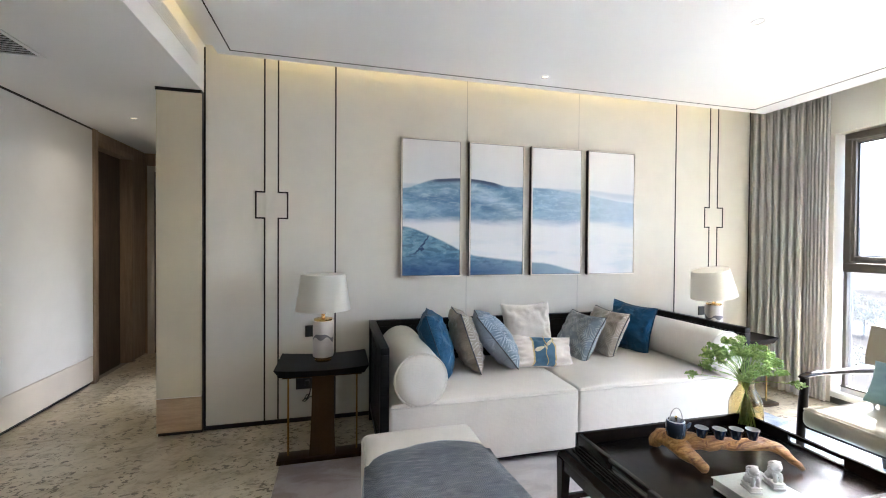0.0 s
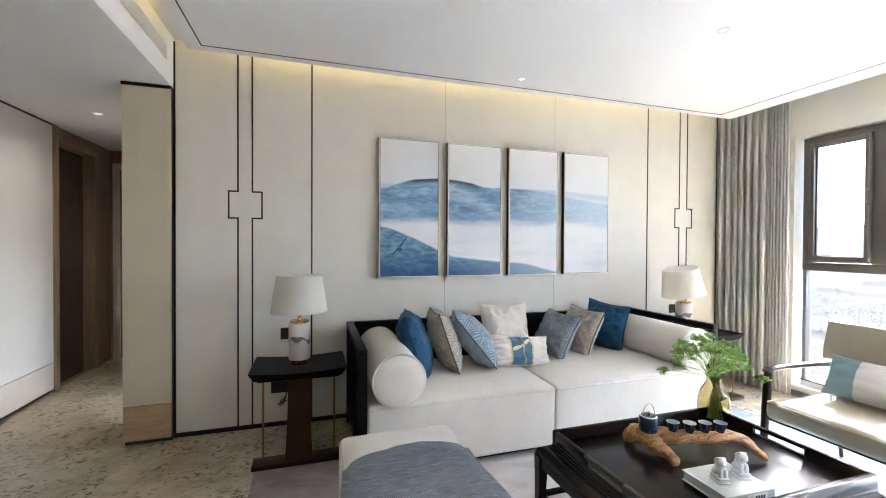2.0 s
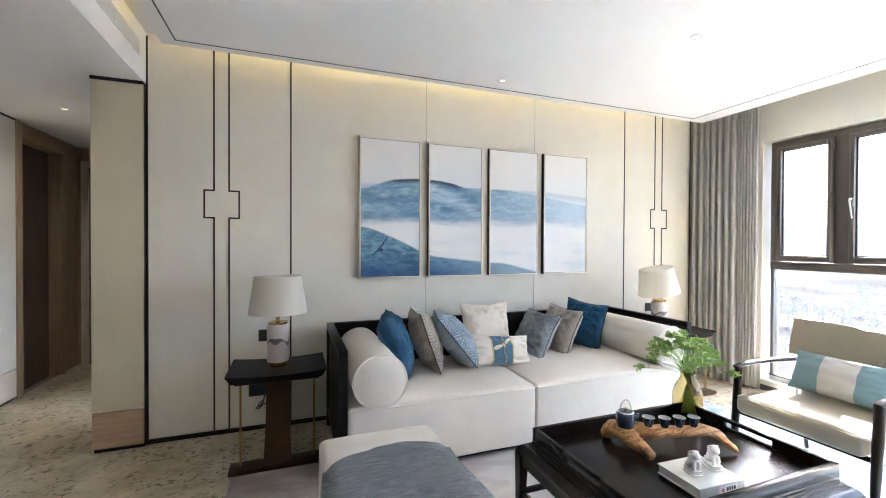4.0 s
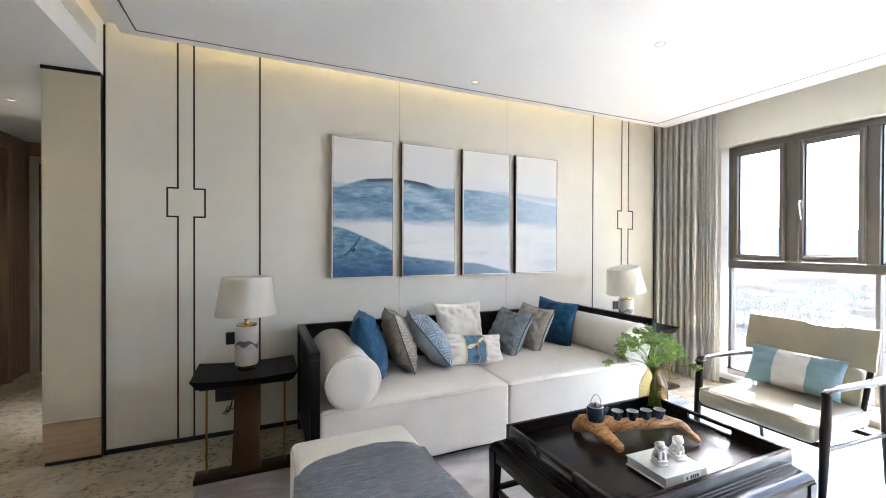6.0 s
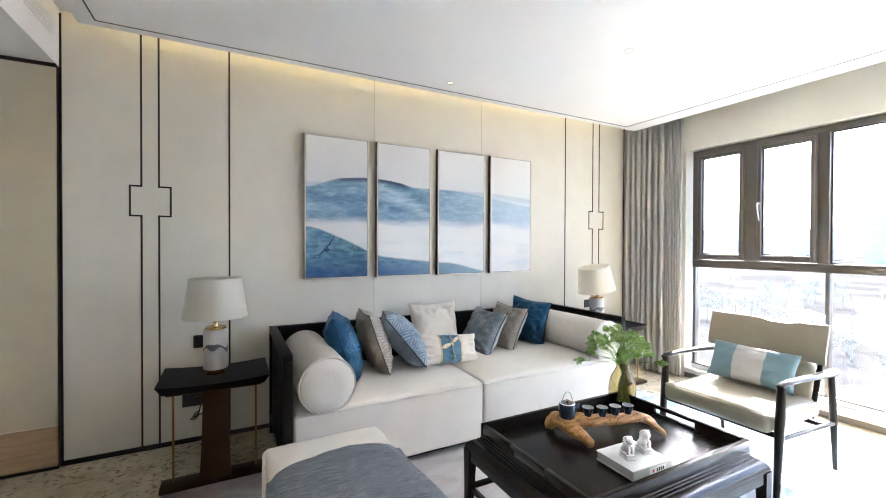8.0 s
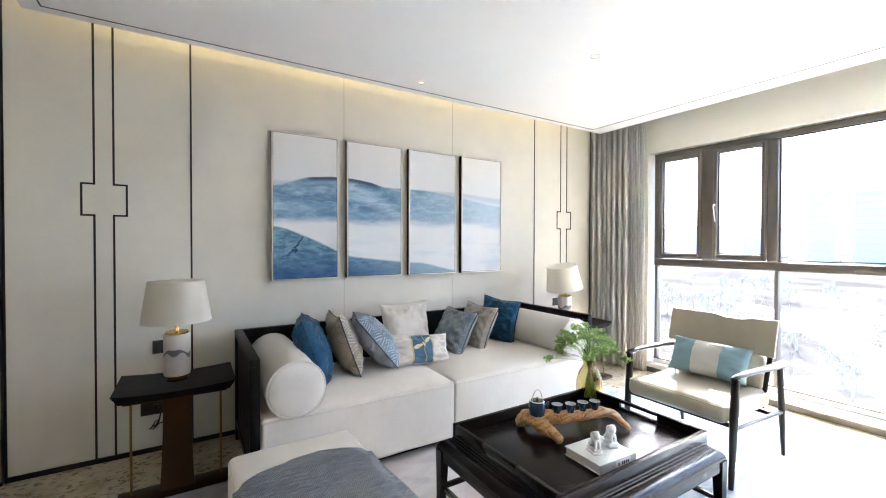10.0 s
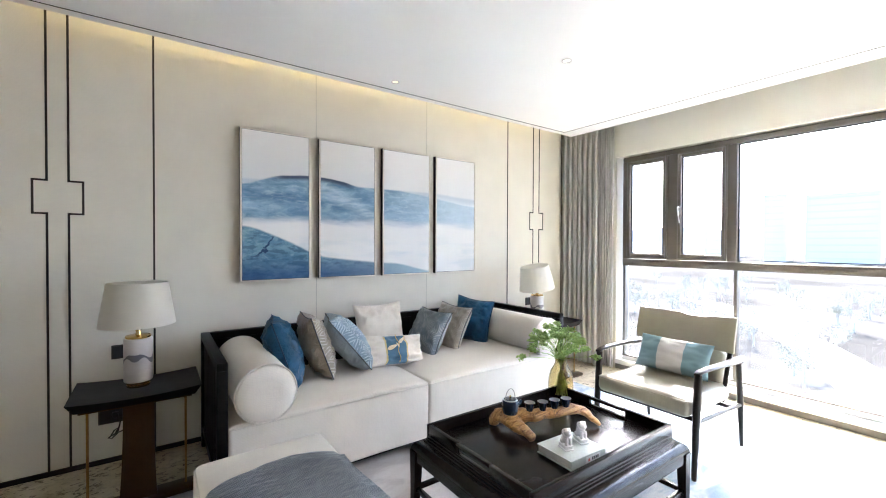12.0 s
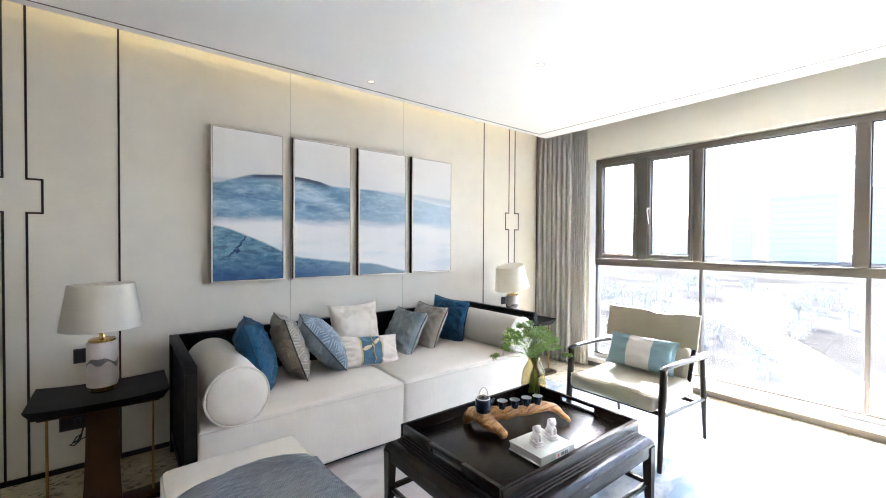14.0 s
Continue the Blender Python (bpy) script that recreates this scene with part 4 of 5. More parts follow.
def drape(name, y0, y1, x, z0, z1, folds, amp, material, label, seed):
    """Hanging cloth: upright omega folds of uneven depth, pinched at the heading, looser at the hem."""
    d = thing(name, (x, 0, 0), label, "curtain")
    bm = bmesh.new()
    cols = folds * 16
    rowsn = 22
    grid = []
    for j in range(rowsn + 1):
        v = j / rowsn
        z = z1 + (z0 - z1) * v
        row = []
        for i in range(cols + 1):
            u = i / cols
            uu = u + 0.070 * noise.noise((u * 3.5, seed, 2.0)) * math.sin(math.pi * u)
            ph = 2 * math.pi * folds * uu + 0.25 * v * noise.noise((u * 6, v * 1.2, seed))
            a = amp * (0.85 + 0.75 * noise.noise((u * folds * 0.55, seed, 0))) * (0.70 + 0.30 * min(1.0, v * 5)) * (1 + 0.12 * v)
            px = a * math.sin(ph) + 0.10 * a * math.sin(3 * ph + seed) + 0.006 * noise.noise((u * 9, v * 2, seed))
            py = y0 + (y1 - y0) * uu + 0.30 * amp * math.sin(2 * ph) + 0.012 * v * noise.noise((u * 4, v * 2, seed + 3))
            row.append(bm.verts.new((px, py, z)))
        grid.append(row)
    for a, b in zip(grid, grid[1:]):
        for k in range(cols):
            bm.faces.new((a[k], a[k + 1], b[k + 1], b[k]))
    bmesh.ops.solidify(bm, geom=bm.faces[:], thickness=0.002)
    part("cloth", bm, material, d, angle=85)
    return d


drape("curtain", -0.03, -0.50, 4.93, 0.012, TRAY + 0.10, 7, 0.034, M["drape"], "floor length warm grey drape gathered in deep folds", 1.0)
drape("sheer_curtain", -0.46, -0.66, 4.995, 0.012, TRAY + 0.10, 7, 0.016, M["sheer"], "pale sheer curtain drawn aside behind the drape", 6.0)
structure("curtain_rail", boxes((4.86, 4.89, YS, -0.01, TOP - 0.03, TOP), (4.98, 5.01, YS, -0.01, TOP - 0.03, TOP)), M["white"], "white curtain tracks in the ceiling recess", "curtain track")


# ---- cushions on the sofa ----
def pillow_mesh(w, h, t, n=30, seed=0.0, puff=0.35, crease=1.0, pinch=0.10):
    """Front and back of a stuffed pillow: pinched corners, swelling middle, creases towards the seams."""
    bm = bmesh.new()

    def surf(u, v, side):
        x = 0.5 * w * u * (1 - pinch * math.cos(v * math.pi / 2))
        z = 0.5 * h * v * (1 - pinch * math.cos(u * math.pi / 2))
        k = (max(0, 1 - u * u) * max(0, 1 - v * v)) ** puff
        y = side * 0.5 * t * k
        edge = max(abs(u), abs(v))
        y += side * 0.012 * k * noise.noise((u * 2.2 + seed, v * 2.2, side * 2.0)) * 1.3
        rim = max(0.0, 1 - edge) * 4 if edge > 0.75 else max(0.0, (edge - 0.35) / 0.4)
        y += crease * (side * 0.030 * rim * noise.noise((u * 5 + seed * 3, v * 5, 4.0)) - side * 0.018 * rim * abs(noise.noise((u * 3 + v * 3, (u - v) * 1.2, seed))))
        return x, y, z

    for side in (-1, 1):
        grid = [[bm.verts.new(surf(-1 + 2 * i / n, -1 + 2 * j / n, side)) for i in range(n + 1)] for j in range(n + 1)]
        for a, b in zip(grid, grid[1:]):
            for k in range(n):
                q = (a[k], a[k + 1], b[k + 1], b[k])
                bm.faces.new(q if side < 0 else q[::-1])
    bmesh.ops.remove_doubles(bm, verts=bm.verts, dist=1e-5)
    return bm


def seam_loop(w, h, n=14, pinch=0.10):
    pts = []
    for a, b in (((-1, -1), (1, -1)), ((1, -1), (1, 1)), ((1, 1), (-1, 1)), ((-1, 1), (-1, -1))):
        for k in range(n):
            u, v = a[0] + (b[0] - a[0]) * k / n, a[1] + (b[1] - a[1]) * k / n
            pts.append((0.5 * w * u * (1 - pinch * math.cos(v * math.pi / 2)), 0.0, 0.5 * h * v * (1 - pinch * math.cos(u * math.pi / 2))))
    return pts


def pillow(at, yaw, lean, roll, w, h, t, material, trim, label, seed=0.0, front=None):
    m = Matrix.Translation(at) @ Matrix.Rotation(radians(yaw), 4, "Z") @ Matrix.Rotation(radians(-lean), 4, "X") @ Matrix.Rotation(radians(roll), 4, "Y")
    p = thing("pillow", m, label, "pillow", "loose sofa pillows")
    bm = pillow_mesh(w, h, t, seed=seed)
    if front is None:
        part("cover", bm, material, p, angle=80)
    else:
        keep = [f for f in bm.faces if f.calc_center_median().y > 0]
        fb = bm.copy()
        bmesh.ops.delete(bm, geom=keep, context="FACES")
        bmesh.ops.delete(fb, geom=[f for f in fb.faces if f.calc_center_median().y <= 0], context="FACES")
        part("front_cover", bm, front, p, "patterned front", angle=80)
        part("back_cover", fb, material, p, angle=80)
    part("piping", tube(seam_loop(w, h), 0.0042, 6, closed=True), trim, p)
    return p


def satin(name, base, var=0.10):
    t = Tree(name)
    v = t.coords()
    n = t.noise(v, 7.0, 4.0, 0.6, 0.6)
    f = t.noise(t.coords((300, 300, 40)), 1.0, 2.0)
    c = t.mix(t.span(n, 0.3, 0.7), tone(base, 1 - var), tone(base, 1 + var))
    t.link(c, t.p.inputs["Base Color"])
    t.p.inputs["Roughness"].default_value = 0.48
    t.p.inputs["Specular IOR Level"].default_value = 0.3
    t.bump(t.math("ADD", t.math("MULTIPLY", t.noise(t.coords((1, 1, 1.6)), 11.0, 3.0, 0.5, 1.2), 3.2), t.math("MULTIPLY", f, 0.15)), 0.7, 0.012)
    return t.m


def lozenge(name, ground, line, size=0.058):
    """Woven nested lozenges with broken, wavering lines."""
    t = Tree(name)
    v = t.coords()
    sep = t.node("ShaderNodeSeparateXYZ", Vector=v).outputs
    wob = t.math("MULTIPLY", t.math("SUBTRACT", t.noise(v, 9.0, 3.0), 0.5), 0.45)
    a = t.math("PINGPONG", t.math("DIVIDE", sep[0], size), 1.0)
    b = t.math("PINGPONG", t.math("DIVIDE", sep[2], size * 1.5), 1.0)
    d = t.math("FRACT", t.math("MULTIPLY", t.math("ADD", t.math("ADD", a, b), wob), 4.0))
    band = t.math("MULTIPLY", t.span(d, 0.08, 0.22), t.span(d, 0.62, 0.45))
    gap = t.span(t.noise(v, 17.0, 3.0), 0.38, 0.5)
    f = t.math("MULTIPLY", band, gap)
    c = t.mix(t.span(t.noise(v, 6.0), 0.3, 0.7), tone(ground, 0.9), tone(ground, 1.1))
    c = t.mix(t.math("MULTIPLY", f, 0.7), c, line)
    t.link(c, t.p.inputs["Base Color"])
    t.p.inputs["Roughness"].default_value = 0.6
    t.p.inputs["Sheen Weight"].default_value = 0.2
    t.bump(f, 0.5, 0.002)
    return t.m


BLUE = satin("deep_blue_satin", (0.010, 0.076, 0.158), 0.28)
BLUE_TRIM = satin("deep_blue_piping", (0.006, 0.035, 0.08))
TAUPE = satin("taupe_satin", (0.31, 0.26, 0.195), 0.06)
TAUPE_P = lozenge("taupe_lozenge_weave", (0.29, 0.25, 0.195), (0.52, 0.49, 0.42))
SKY = satin("pale_blue_satin", (0.27, 0.325, 0.37), 0.06)
SKY_P = lozenge("blue_lozenge_weave", (0.16, 0.225, 0.28), (0.45, 0.52, 0.57))
GREY_P = lozenge("grey_blue_lozenge_weave", (0.145, 0.185, 0.215), (0.44, 0.45, 0.42))
DARK_TRIM = satin("dark_grey_piping", (0.06, 0.065, 0.075))
CREAM = cloth("cream_pillow_cloth", (0.74, 0.67, 0.57), 800)
pillow((1.58, -0.49, 0.665), 78, 19, 2, 0.41, 0.44, 0.21, BLUE, BLUE_TRIM, "deep blue satin pillow leaning on the sofa's bolster", 1.0)
pillow((1.81, -0.43, 0.665), 84, 19, 2, 0.41, 0.43, 0.19, TAUPE, DARK_TRIM, "taupe satin pillow with a woven lozenge front", 2.0, TAUPE_P)
pillow((2.035, -0.43, 0.66), 76, 39, 4, 0.43, 0.45, 0.21, SKY, DARK_TRIM, "pale blue pillow with a woven lozenge front", 3.0, SKY_P)
pillow((2.395, -0.235, 0.668), 4, 14, 0, 0.44, 0.42, 0.15, CREAM, M["sofa_trim"], "plain cream pillow upright against the sofa back", 4.0)
pillow((2.80, -0.32, 0.612), -80, 30, 2, 0.38, 0.40, 0.18, GREY_P, DARK_TRIM, "grey blue lozenge pattern pillow tipped sideways", 5.0)
pillow((3.055, -0.285, 0.622), -80, 26, 3, 0.38, 0.41, 0.18, TAUPE_P, DARK_TRIM, "taupe lozenge pattern pillow tipped sideways", 6.0)
pillow((3.335, -0.265, 0.645), -66, 10, 6, 0.38, 0.41, 0.19, BLUE, BLUE_TRIM, "deep blue satin pillow in the sofa's far corner", 7.0)


def banded(name, side, middle, edge, half, rim, x0=0.0):
    """Cloth with one band across its middle and narrow edge stripes."""
    t = Tree(name)
    v = t.coords()
    x = t.math("ABSOLUTE", t.math("SUBTRACT", t.node("ShaderNodeSeparateXYZ", Vector=v).outputs[0], x0))
    n = t.noise(v, 300.0, 2.0)
    c = t.mix(t.span(x, half - 0.0008, half + 0.0008), middle, side)
    if rim:
        inside = t.math("MULTIPLY", t.span(x, half - 0.001, half), t.span(x, half + rim + 0.001, half + rim))
        c = t.mix(inside, c, edge)
    c = t.mix(t.span(n, 0.35, 0.7), t.mix(1.0, c, (0.9,) * 3, "MULTIPLY"), c)
    t.link(c, t.p.inputs["Base Color"])
    t.p.inputs["Roughness"].default_value = 0.75
    t.p.inputs["Sheen Weight"].default_value = 0.2
    t.bump(n, 0.2, 0.001)
    return t.m


GOLD = surface("gold_embroidery", (0.62, 0.43, 0.17), 0.45, 0.3)
LEAFY = satin("ivory_embroidery", (0.72, 0.62, 0.42))
lumbar = pillow((2.37, -0.50, 0.552), 6, 28, 7, 0.55, 0.235, 0.13, banded("cream_cloth_blue_band", (0.72, 0.65, 0.56), (0.07, 0.17, 0.255), (0.60, 0.47, 0.22), 0.085, 0.012), M["sofa_trim"], "cream lumbar pillow with a blue band and gold leaf embroidery", 8.0)
lv = bmesh.new()


def on_lumbar(x, z):
    u, v = x / 0.25, z / 0.125
    return (x, -0.5 * 0.13 * (max(0, 1 - u * u) * max(0, 1 - v * v)) ** 0.35 - 0.010, z)


tube([on_lumbar(0.008 + 0.008 * math.sin(k * 0.9), -0.105 + 0.21 * k / 14) for k in range(15)], 0.003, 6, bm=lv)
part("stem", lv, GOLD, lumbar, "gold embroidered stem")
for cx, cz, ang, ln in ((-0.045, 0.005, 20, 0.085), (0.045, 0.055, 40, 0.07), (0.005, 0.02, 120, 0.04)):
    bm = bmesh.new()
    a = radians(ang)
    rim = []
    for k in range(16):
        q = 2 * math.pi * k / 16
        lx, lz = 0.5 * ln * math.cos(q), 0.17 * ln * math.sin(q) * (1 - 0.3 * math.cos(q))
        rim.append(bm.verts.new(on_lumbar(cx + lx * math.cos(a) - lz * math.sin(a), cz + lx * math.sin(a) + lz * math.cos(a))))
    f = bm.faces.new(rim)
    bmesh.ops.poke(bm, faces=[f])
    bmesh.ops.solidify(bm, geom=bm.faces[:], thickness=0.003)
    part("leaf", bm, LEAFY, lumbar, "ivory and gold embroidered leaf")

m = Matrix.Translation((3.83, -1.845, 0.590)) @ Matrix.Rotation(radians(-86), 4, "Z") @ Matrix.Rotation(radians(-26), 4, "X") @ Matrix.Rotation(radians(1), 4, "Y")
p = thing("pillow", m, "small pillow of pale blue leather with a white middle band", "pillow")
part("cover", pillow_mesh(0.47, 0.24, 0.13, seed=11.0, puff=0.42, crease=0.25, pinch=0.05), banded("pale_blue_white_band", (0.22, 0.345, 0.39), (0.66, 0.635, 0.61), (0.5, 0.5, 0.5), 0.082, 0.0), p, angle=80)

# ---- on the coffee table ----
TZ = 0.4185  # the tray's floor


def branch_tray():
    """A knotted root with a level upper side that carries the tea things."""
    d = thing("driftwood_stand", (0, 0, TZ), "carved driftwood tea stand on the coffee table's tray", "tea stand")
    bm = bmesh.new()

    def limb(pts, radii, sq, seed):
        pts = [Vector(q) for q in pts]
        dense, rr = [], []
        for i in range(len(pts) - 1):
            p0, p1, p2, p3 = pts[max(i - 1, 0)], pts[i], pts[i + 1], pts[min(i + 2, len(pts) - 1)]
            for k in range(8):
                s = k / 8
                dense.append(0.5 * ((2 * p1) + (p2 - p0) * s + (2 * p0 - 5 * p1 + 4 * p2 - p3) * s * s + (3 * p1 - p0 - 3 * p2 + p3) * s ** 3))
                rr.append(radii[i] + (radii[i + 1] - radii[i]) * s)
        dense.append(pts[-1])
        rr.append(radii[-1])
        rr[0] *= 0.6
        rr[-1] *= 0.6
        before = len(bm.verts)
        tube(dense, rr, 18, bm=bm, squash=sq)
        bm.verts.ensure_lookup_table()
        for v in bm.verts[before:]:
            v.co += Vector(noise.noise_vector(v.co * 20 + Vector((seed, 0, 0)))) * 0.010 + Vector(noise.noise_vector(v.co * 55)) * 0.0035

    limb([(2.335, -1.665, 0.055), (2.375, -1.735, 0.066), (2.46, -1.80, 0.070), (2.56, -1.845, 0.074), (2.66, -1.885, 0.080), (2.725, -1.925, 0.070), (2.755, -1.965, 0.035), (2.768, -1.992, 0.008)], [0.042, 0.056, 0.048, 0.038, 0.034, 0.032, 0.024, 0.012], 0.62, 1)
    limb([(2.36, -1.715, 0.066), (2.35, -1.78, 0.060), (2.352, -1.84, 0.045), (2.365, -1.905, 0.020)], [0.046, 0.044, 0.034, 0.022], 0.75, 5)
    limb([(2.34, -1.68, 0.055), (2.335, -1.665, 0.02), (2.33, -1.66, 0.006)], [0.03, 0.026, 0.02], 0.9, 9)
    part("root", bm, M["root"], d, angle=70)
    return d


def root_material():
    t = Tree("oiled_root_wood")
    v = t.coords()
    bend = t.node("ShaderNodeMapping", Vector=v, Rotation=(0, 0, radians(38)), Scale=(3.5, 34, 34)).outputs[0]
    n = t.noise(bend, 1.3, 7.0, 0.72, 1.4)
    k = t.noise(v, 17.0, 5.0, 0.62, 0.8)
    c = t.ramp(n, [(0.27, (0.050, 0.018, 0.006)), (0.37, (0.24, 0.095, 0.024)), (0.50, (0.50, 0.245, 0.072)), (0.64, (0.70, 0.42, 0.16))])
    c = t.mix(t.math("MULTIPLY", t.span(k, 0.57, 0.66), 0.6), c, (0.055, 0.020, 0.008))
    c = t.mix(t.math("MULTIPLY", t.span(k, 0.42, 0.34), 0.5), c, (0.72, 0.47, 0.21))
    t.link(c, t.p.inputs["Base Color"])
    t.p.inputs["Roughness"].default_value = 0.42
    t.bump(t.math("SUBTRACT", n, t.math("MULTIPLY", k, 0.5)), 1.0, 0.012)
    return t.m


def glaze_material():
    t = Tree("ink_blue_glaze")
    v = t.coords()
    n = t.noise(t.coords((30, 30, 12)), 1.0, 4.0, 0.6, 1.0)
    c = t.mix(t.span(n, 0.5, 0.68), (0.016, 0.030, 0.060), (0.11, 0.16, 0.22))
    t.link(c, t.p.inputs["Base Color"])
    t.p.inputs["Roughness"].default_value = 0.22
    t.p.inputs["Coat Weight"].default_value = 0.4
    return t.m


M["root"] = root_material()
M["glaze"] = glaze_material()
M["bail"] = surface("dull_steel", (0.36, 0.33, 0.29), 0.3, 1.0)
M["celadon"] = surface("pale_glaze_inside", (0.50, 0.53, 0.53), 0.3, var=0.05)
M["porcelain"] = surface("white_bisque", (0.80, 0.80, 0.79), 0.45, var=0.02, scale=20, bump=0.1, depth=0.002)
branch_tray()
ST = TZ + 0.094
pot = thing("teapot", (2.352, -1.765, ST), "small ink blue teapot with a thin steel bail handle", "teapot")
part("body", lathe([(0, 0), (0.034, 0), (0.037, 0.004), (0.041, 0.03), (0.041, 0.055), (0.038, 0.064), (0.033, 0.068), (0, 0.068)], 36), M["glaze"], pot)
lid = part("lid", lathe([(0.033, 0.0685), (0.03, 0.0725), (0.012, 0.0745), (0, 0.075)], 28), M["glaze"], pot)
part("rim", lathe([(0.030, 0.0715), (0.034, 0.0695), (0.036, 0.067), (0.034, 0.066), (0.030, 0.0715)], 28), M["celadon"], pot, "pale glazed rim")
part("knob", lathe([(0, 0.074), (0.004, 0.075), (0.006, 0.082), (0.004, 0.087), (0, 0.088)], 14), M["brass"], lid)
part("spout", tube([(0.036, -0.012, 0.035), (0.05, -0.017, 0.046), (0.058, -0.02, 0.060)], [0.010, 0.0075, 0.005], 12), M["glaze"], pot)
part("handle", tube([(0.034 * math.cos(a), 0.0, 0.064 + 0.058 * math.sin(a)) for a in (math.pi * k / 16 for k in range(17))], 0.0022, 8), M["bail"], pot, "thin dark steel bail handle")


def cup(x, y):
    c = thing("tea_cup", (x, y, ST + 0.004), "tiny ink blue tea cup with a pale inside", "tea cup", "row of tea cups")
    part("body", lathe([(0, 0), (0.015, 0), (0.016, 0.003), (0.020, 0.015), (0.0265, 0.041), (0.0268, 0.043)], 28), M["glaze"], c)
    part("inside", lathe([(0.0268, 0.043), (0.0255, 0.043), (0.019, 0.016), (0.014, 0.006), (0, 0.005)], 28), M["celadon"], c, "pale glazed inside")


for x, y in ((2.445, -1.808), (2.508, -1.838), (2.577, -1.856), (2.642, -1.876)):
    cup(x, y)

# book with two figures on it
bk = thing("book", (2.42, -2.077, TZ), "thick pale green book lying in the tray", "book", rz=-2)
part("pages", boxes((-0.108, 0.106, -0.090, 0.090, 0.004, 0.036)), surface("book_pages", (0.70, 0.69, 0.65), 0.8, grain=0.1, gscale=60, stretch=(1, 1, 40)), bk, "white page block")
for z in (0.0, 0.036):
    part("board", boxes((-0.114, 0.112, -0.094, 0.094, z, z + 0.004), bev=0.001), surface("pale_green_board", (0.60, 0.63, 0.59), 0.45), bk)
part("spine", boxes((-0.114, 0.112, -0.0975, -0.0935, 0.0, 0.040), bev=0.0015), surface("pale_green_spine", (0.42, 0.45, 0.42), 0.5), bk)
part("spine_label", boxes((-0.02, 0.075, -0.0985, -0.0975, 0.006, 0.034)), surface("pale_label", (0.72, 0.72, 0.70), 0.6), bk, "pale label with dark bars of lettering")
ink = surface("label_ink", (0.03, 0.03, 0.03), 0.6)
for k, x in enumerate((0.018, 0.030, 0.042, 0.054)):
    part("lettering_bar", boxes((x, x + 0.008, -0.0992, -0.0985, 0.013, 0.027)), ink, bk)
part("lettering_bar", boxes((-0.006, 0.004, -0.0992, -0.0985, 0.013, 0.025)), surface("red_seal", (0.45, 0.06, 0.05), 0.6), bk, "red seal mark")


def lion(x, y, rz, s=1.0):
    """A porcelain guardian lion on a stepped plinth, one plain mesh."""
    bm = boxes((-0.028, 0.028, -0.020, 0.020, 0.0, 0.007), (-0.024, 0.024, -0.0165, 0.0165, 0.007, 0.015), (-0.027, 0.027, -0.019, 0.019, 0.015, 0.021), bev=0.001, seg=1)
    blobs = ((0.008, 0, 0.036, 0.018, 0.015, 0.018), (-0.004, 0, 0.052, 0.015, 0.013, 0.018), (-0.010, 0, 0.071, 0.0165, 0.0155, 0.0155), (-0.021, 0, 0.068, 0.008, 0.009, 0.008), (-0.006, 0, 0.080, 0.011, 0.012, 0.007), (0.004, 0, 0.066, 0.010, 0.015, 0.015), (0.020, 0, 0.048, 0.007, 0.006, 0.015), (0.013, 0.012, 0.030, 0.012, 0.006, 0.010), (0.013, -0.012, 0.030, 0.012, 0.006, 0.010), (-0.014, 0.009, 0.025, 0.008, 0.005, 0.005), (-0.014, -0.009, 0.025, 0.008, 0.005, 0.005), (-0.008, 0.011, 0.083, 0.004, 0.004, 0.005), (-0.008, -0.011, 0.083, 0.004, 0.004, 0.005))
    for cx, cy, cz, rx, ry, rz_ in blobs:
        bmesh.ops.create_icosphere(bm, subdivisions=3, radius=1.0, matrix=Matrix.Translation((cx, cy, cz)) @ Matrix.Diagonal((rx, ry, rz_, 1)))
    for k in range(20):
        a = 2 * math.pi * k / 20
        bmesh.ops.create_icosphere(bm, subdivisions=1, radius=0.0042, matrix=Matrix.Translation((0.0 + 0.004 * math.sin(3 * a), 0.0155 * math.cos(a), 0.066 + 0.0165 * math.sin(a))))
    for sy in (-1, 1):
        tube([(-0.014, sy * 0.008, 0.050), (-0.018, sy * 0.009, 0.036), (-0.017, sy * 0.009, 0.022)], [0.0065, 0.0055, 0.0055], 10, bm=bm)
    for v in bm.verts:
        if v.co.z > 0.022:
            v.co += Vector(noise.noise_vector(v.co * 130)) * 0.0016
    bmesh.ops.scale(bm, vec=(s, s, s), verts=bm.verts)
    ob = new("lion_statue", finish("lion_statue", bm, M["porcelain"], 60))
    ob.matrix_basis = pose(x, y, TZ + 0.040, 0, 0, rz)
    tagged(ob, "white porcelain lion statue on a stepped plinth on the book", "statue", "pair of lions")


lion(2.378, -2.083, 72, 1.06)
lion(2.484, -2.083, 72, 1.11)


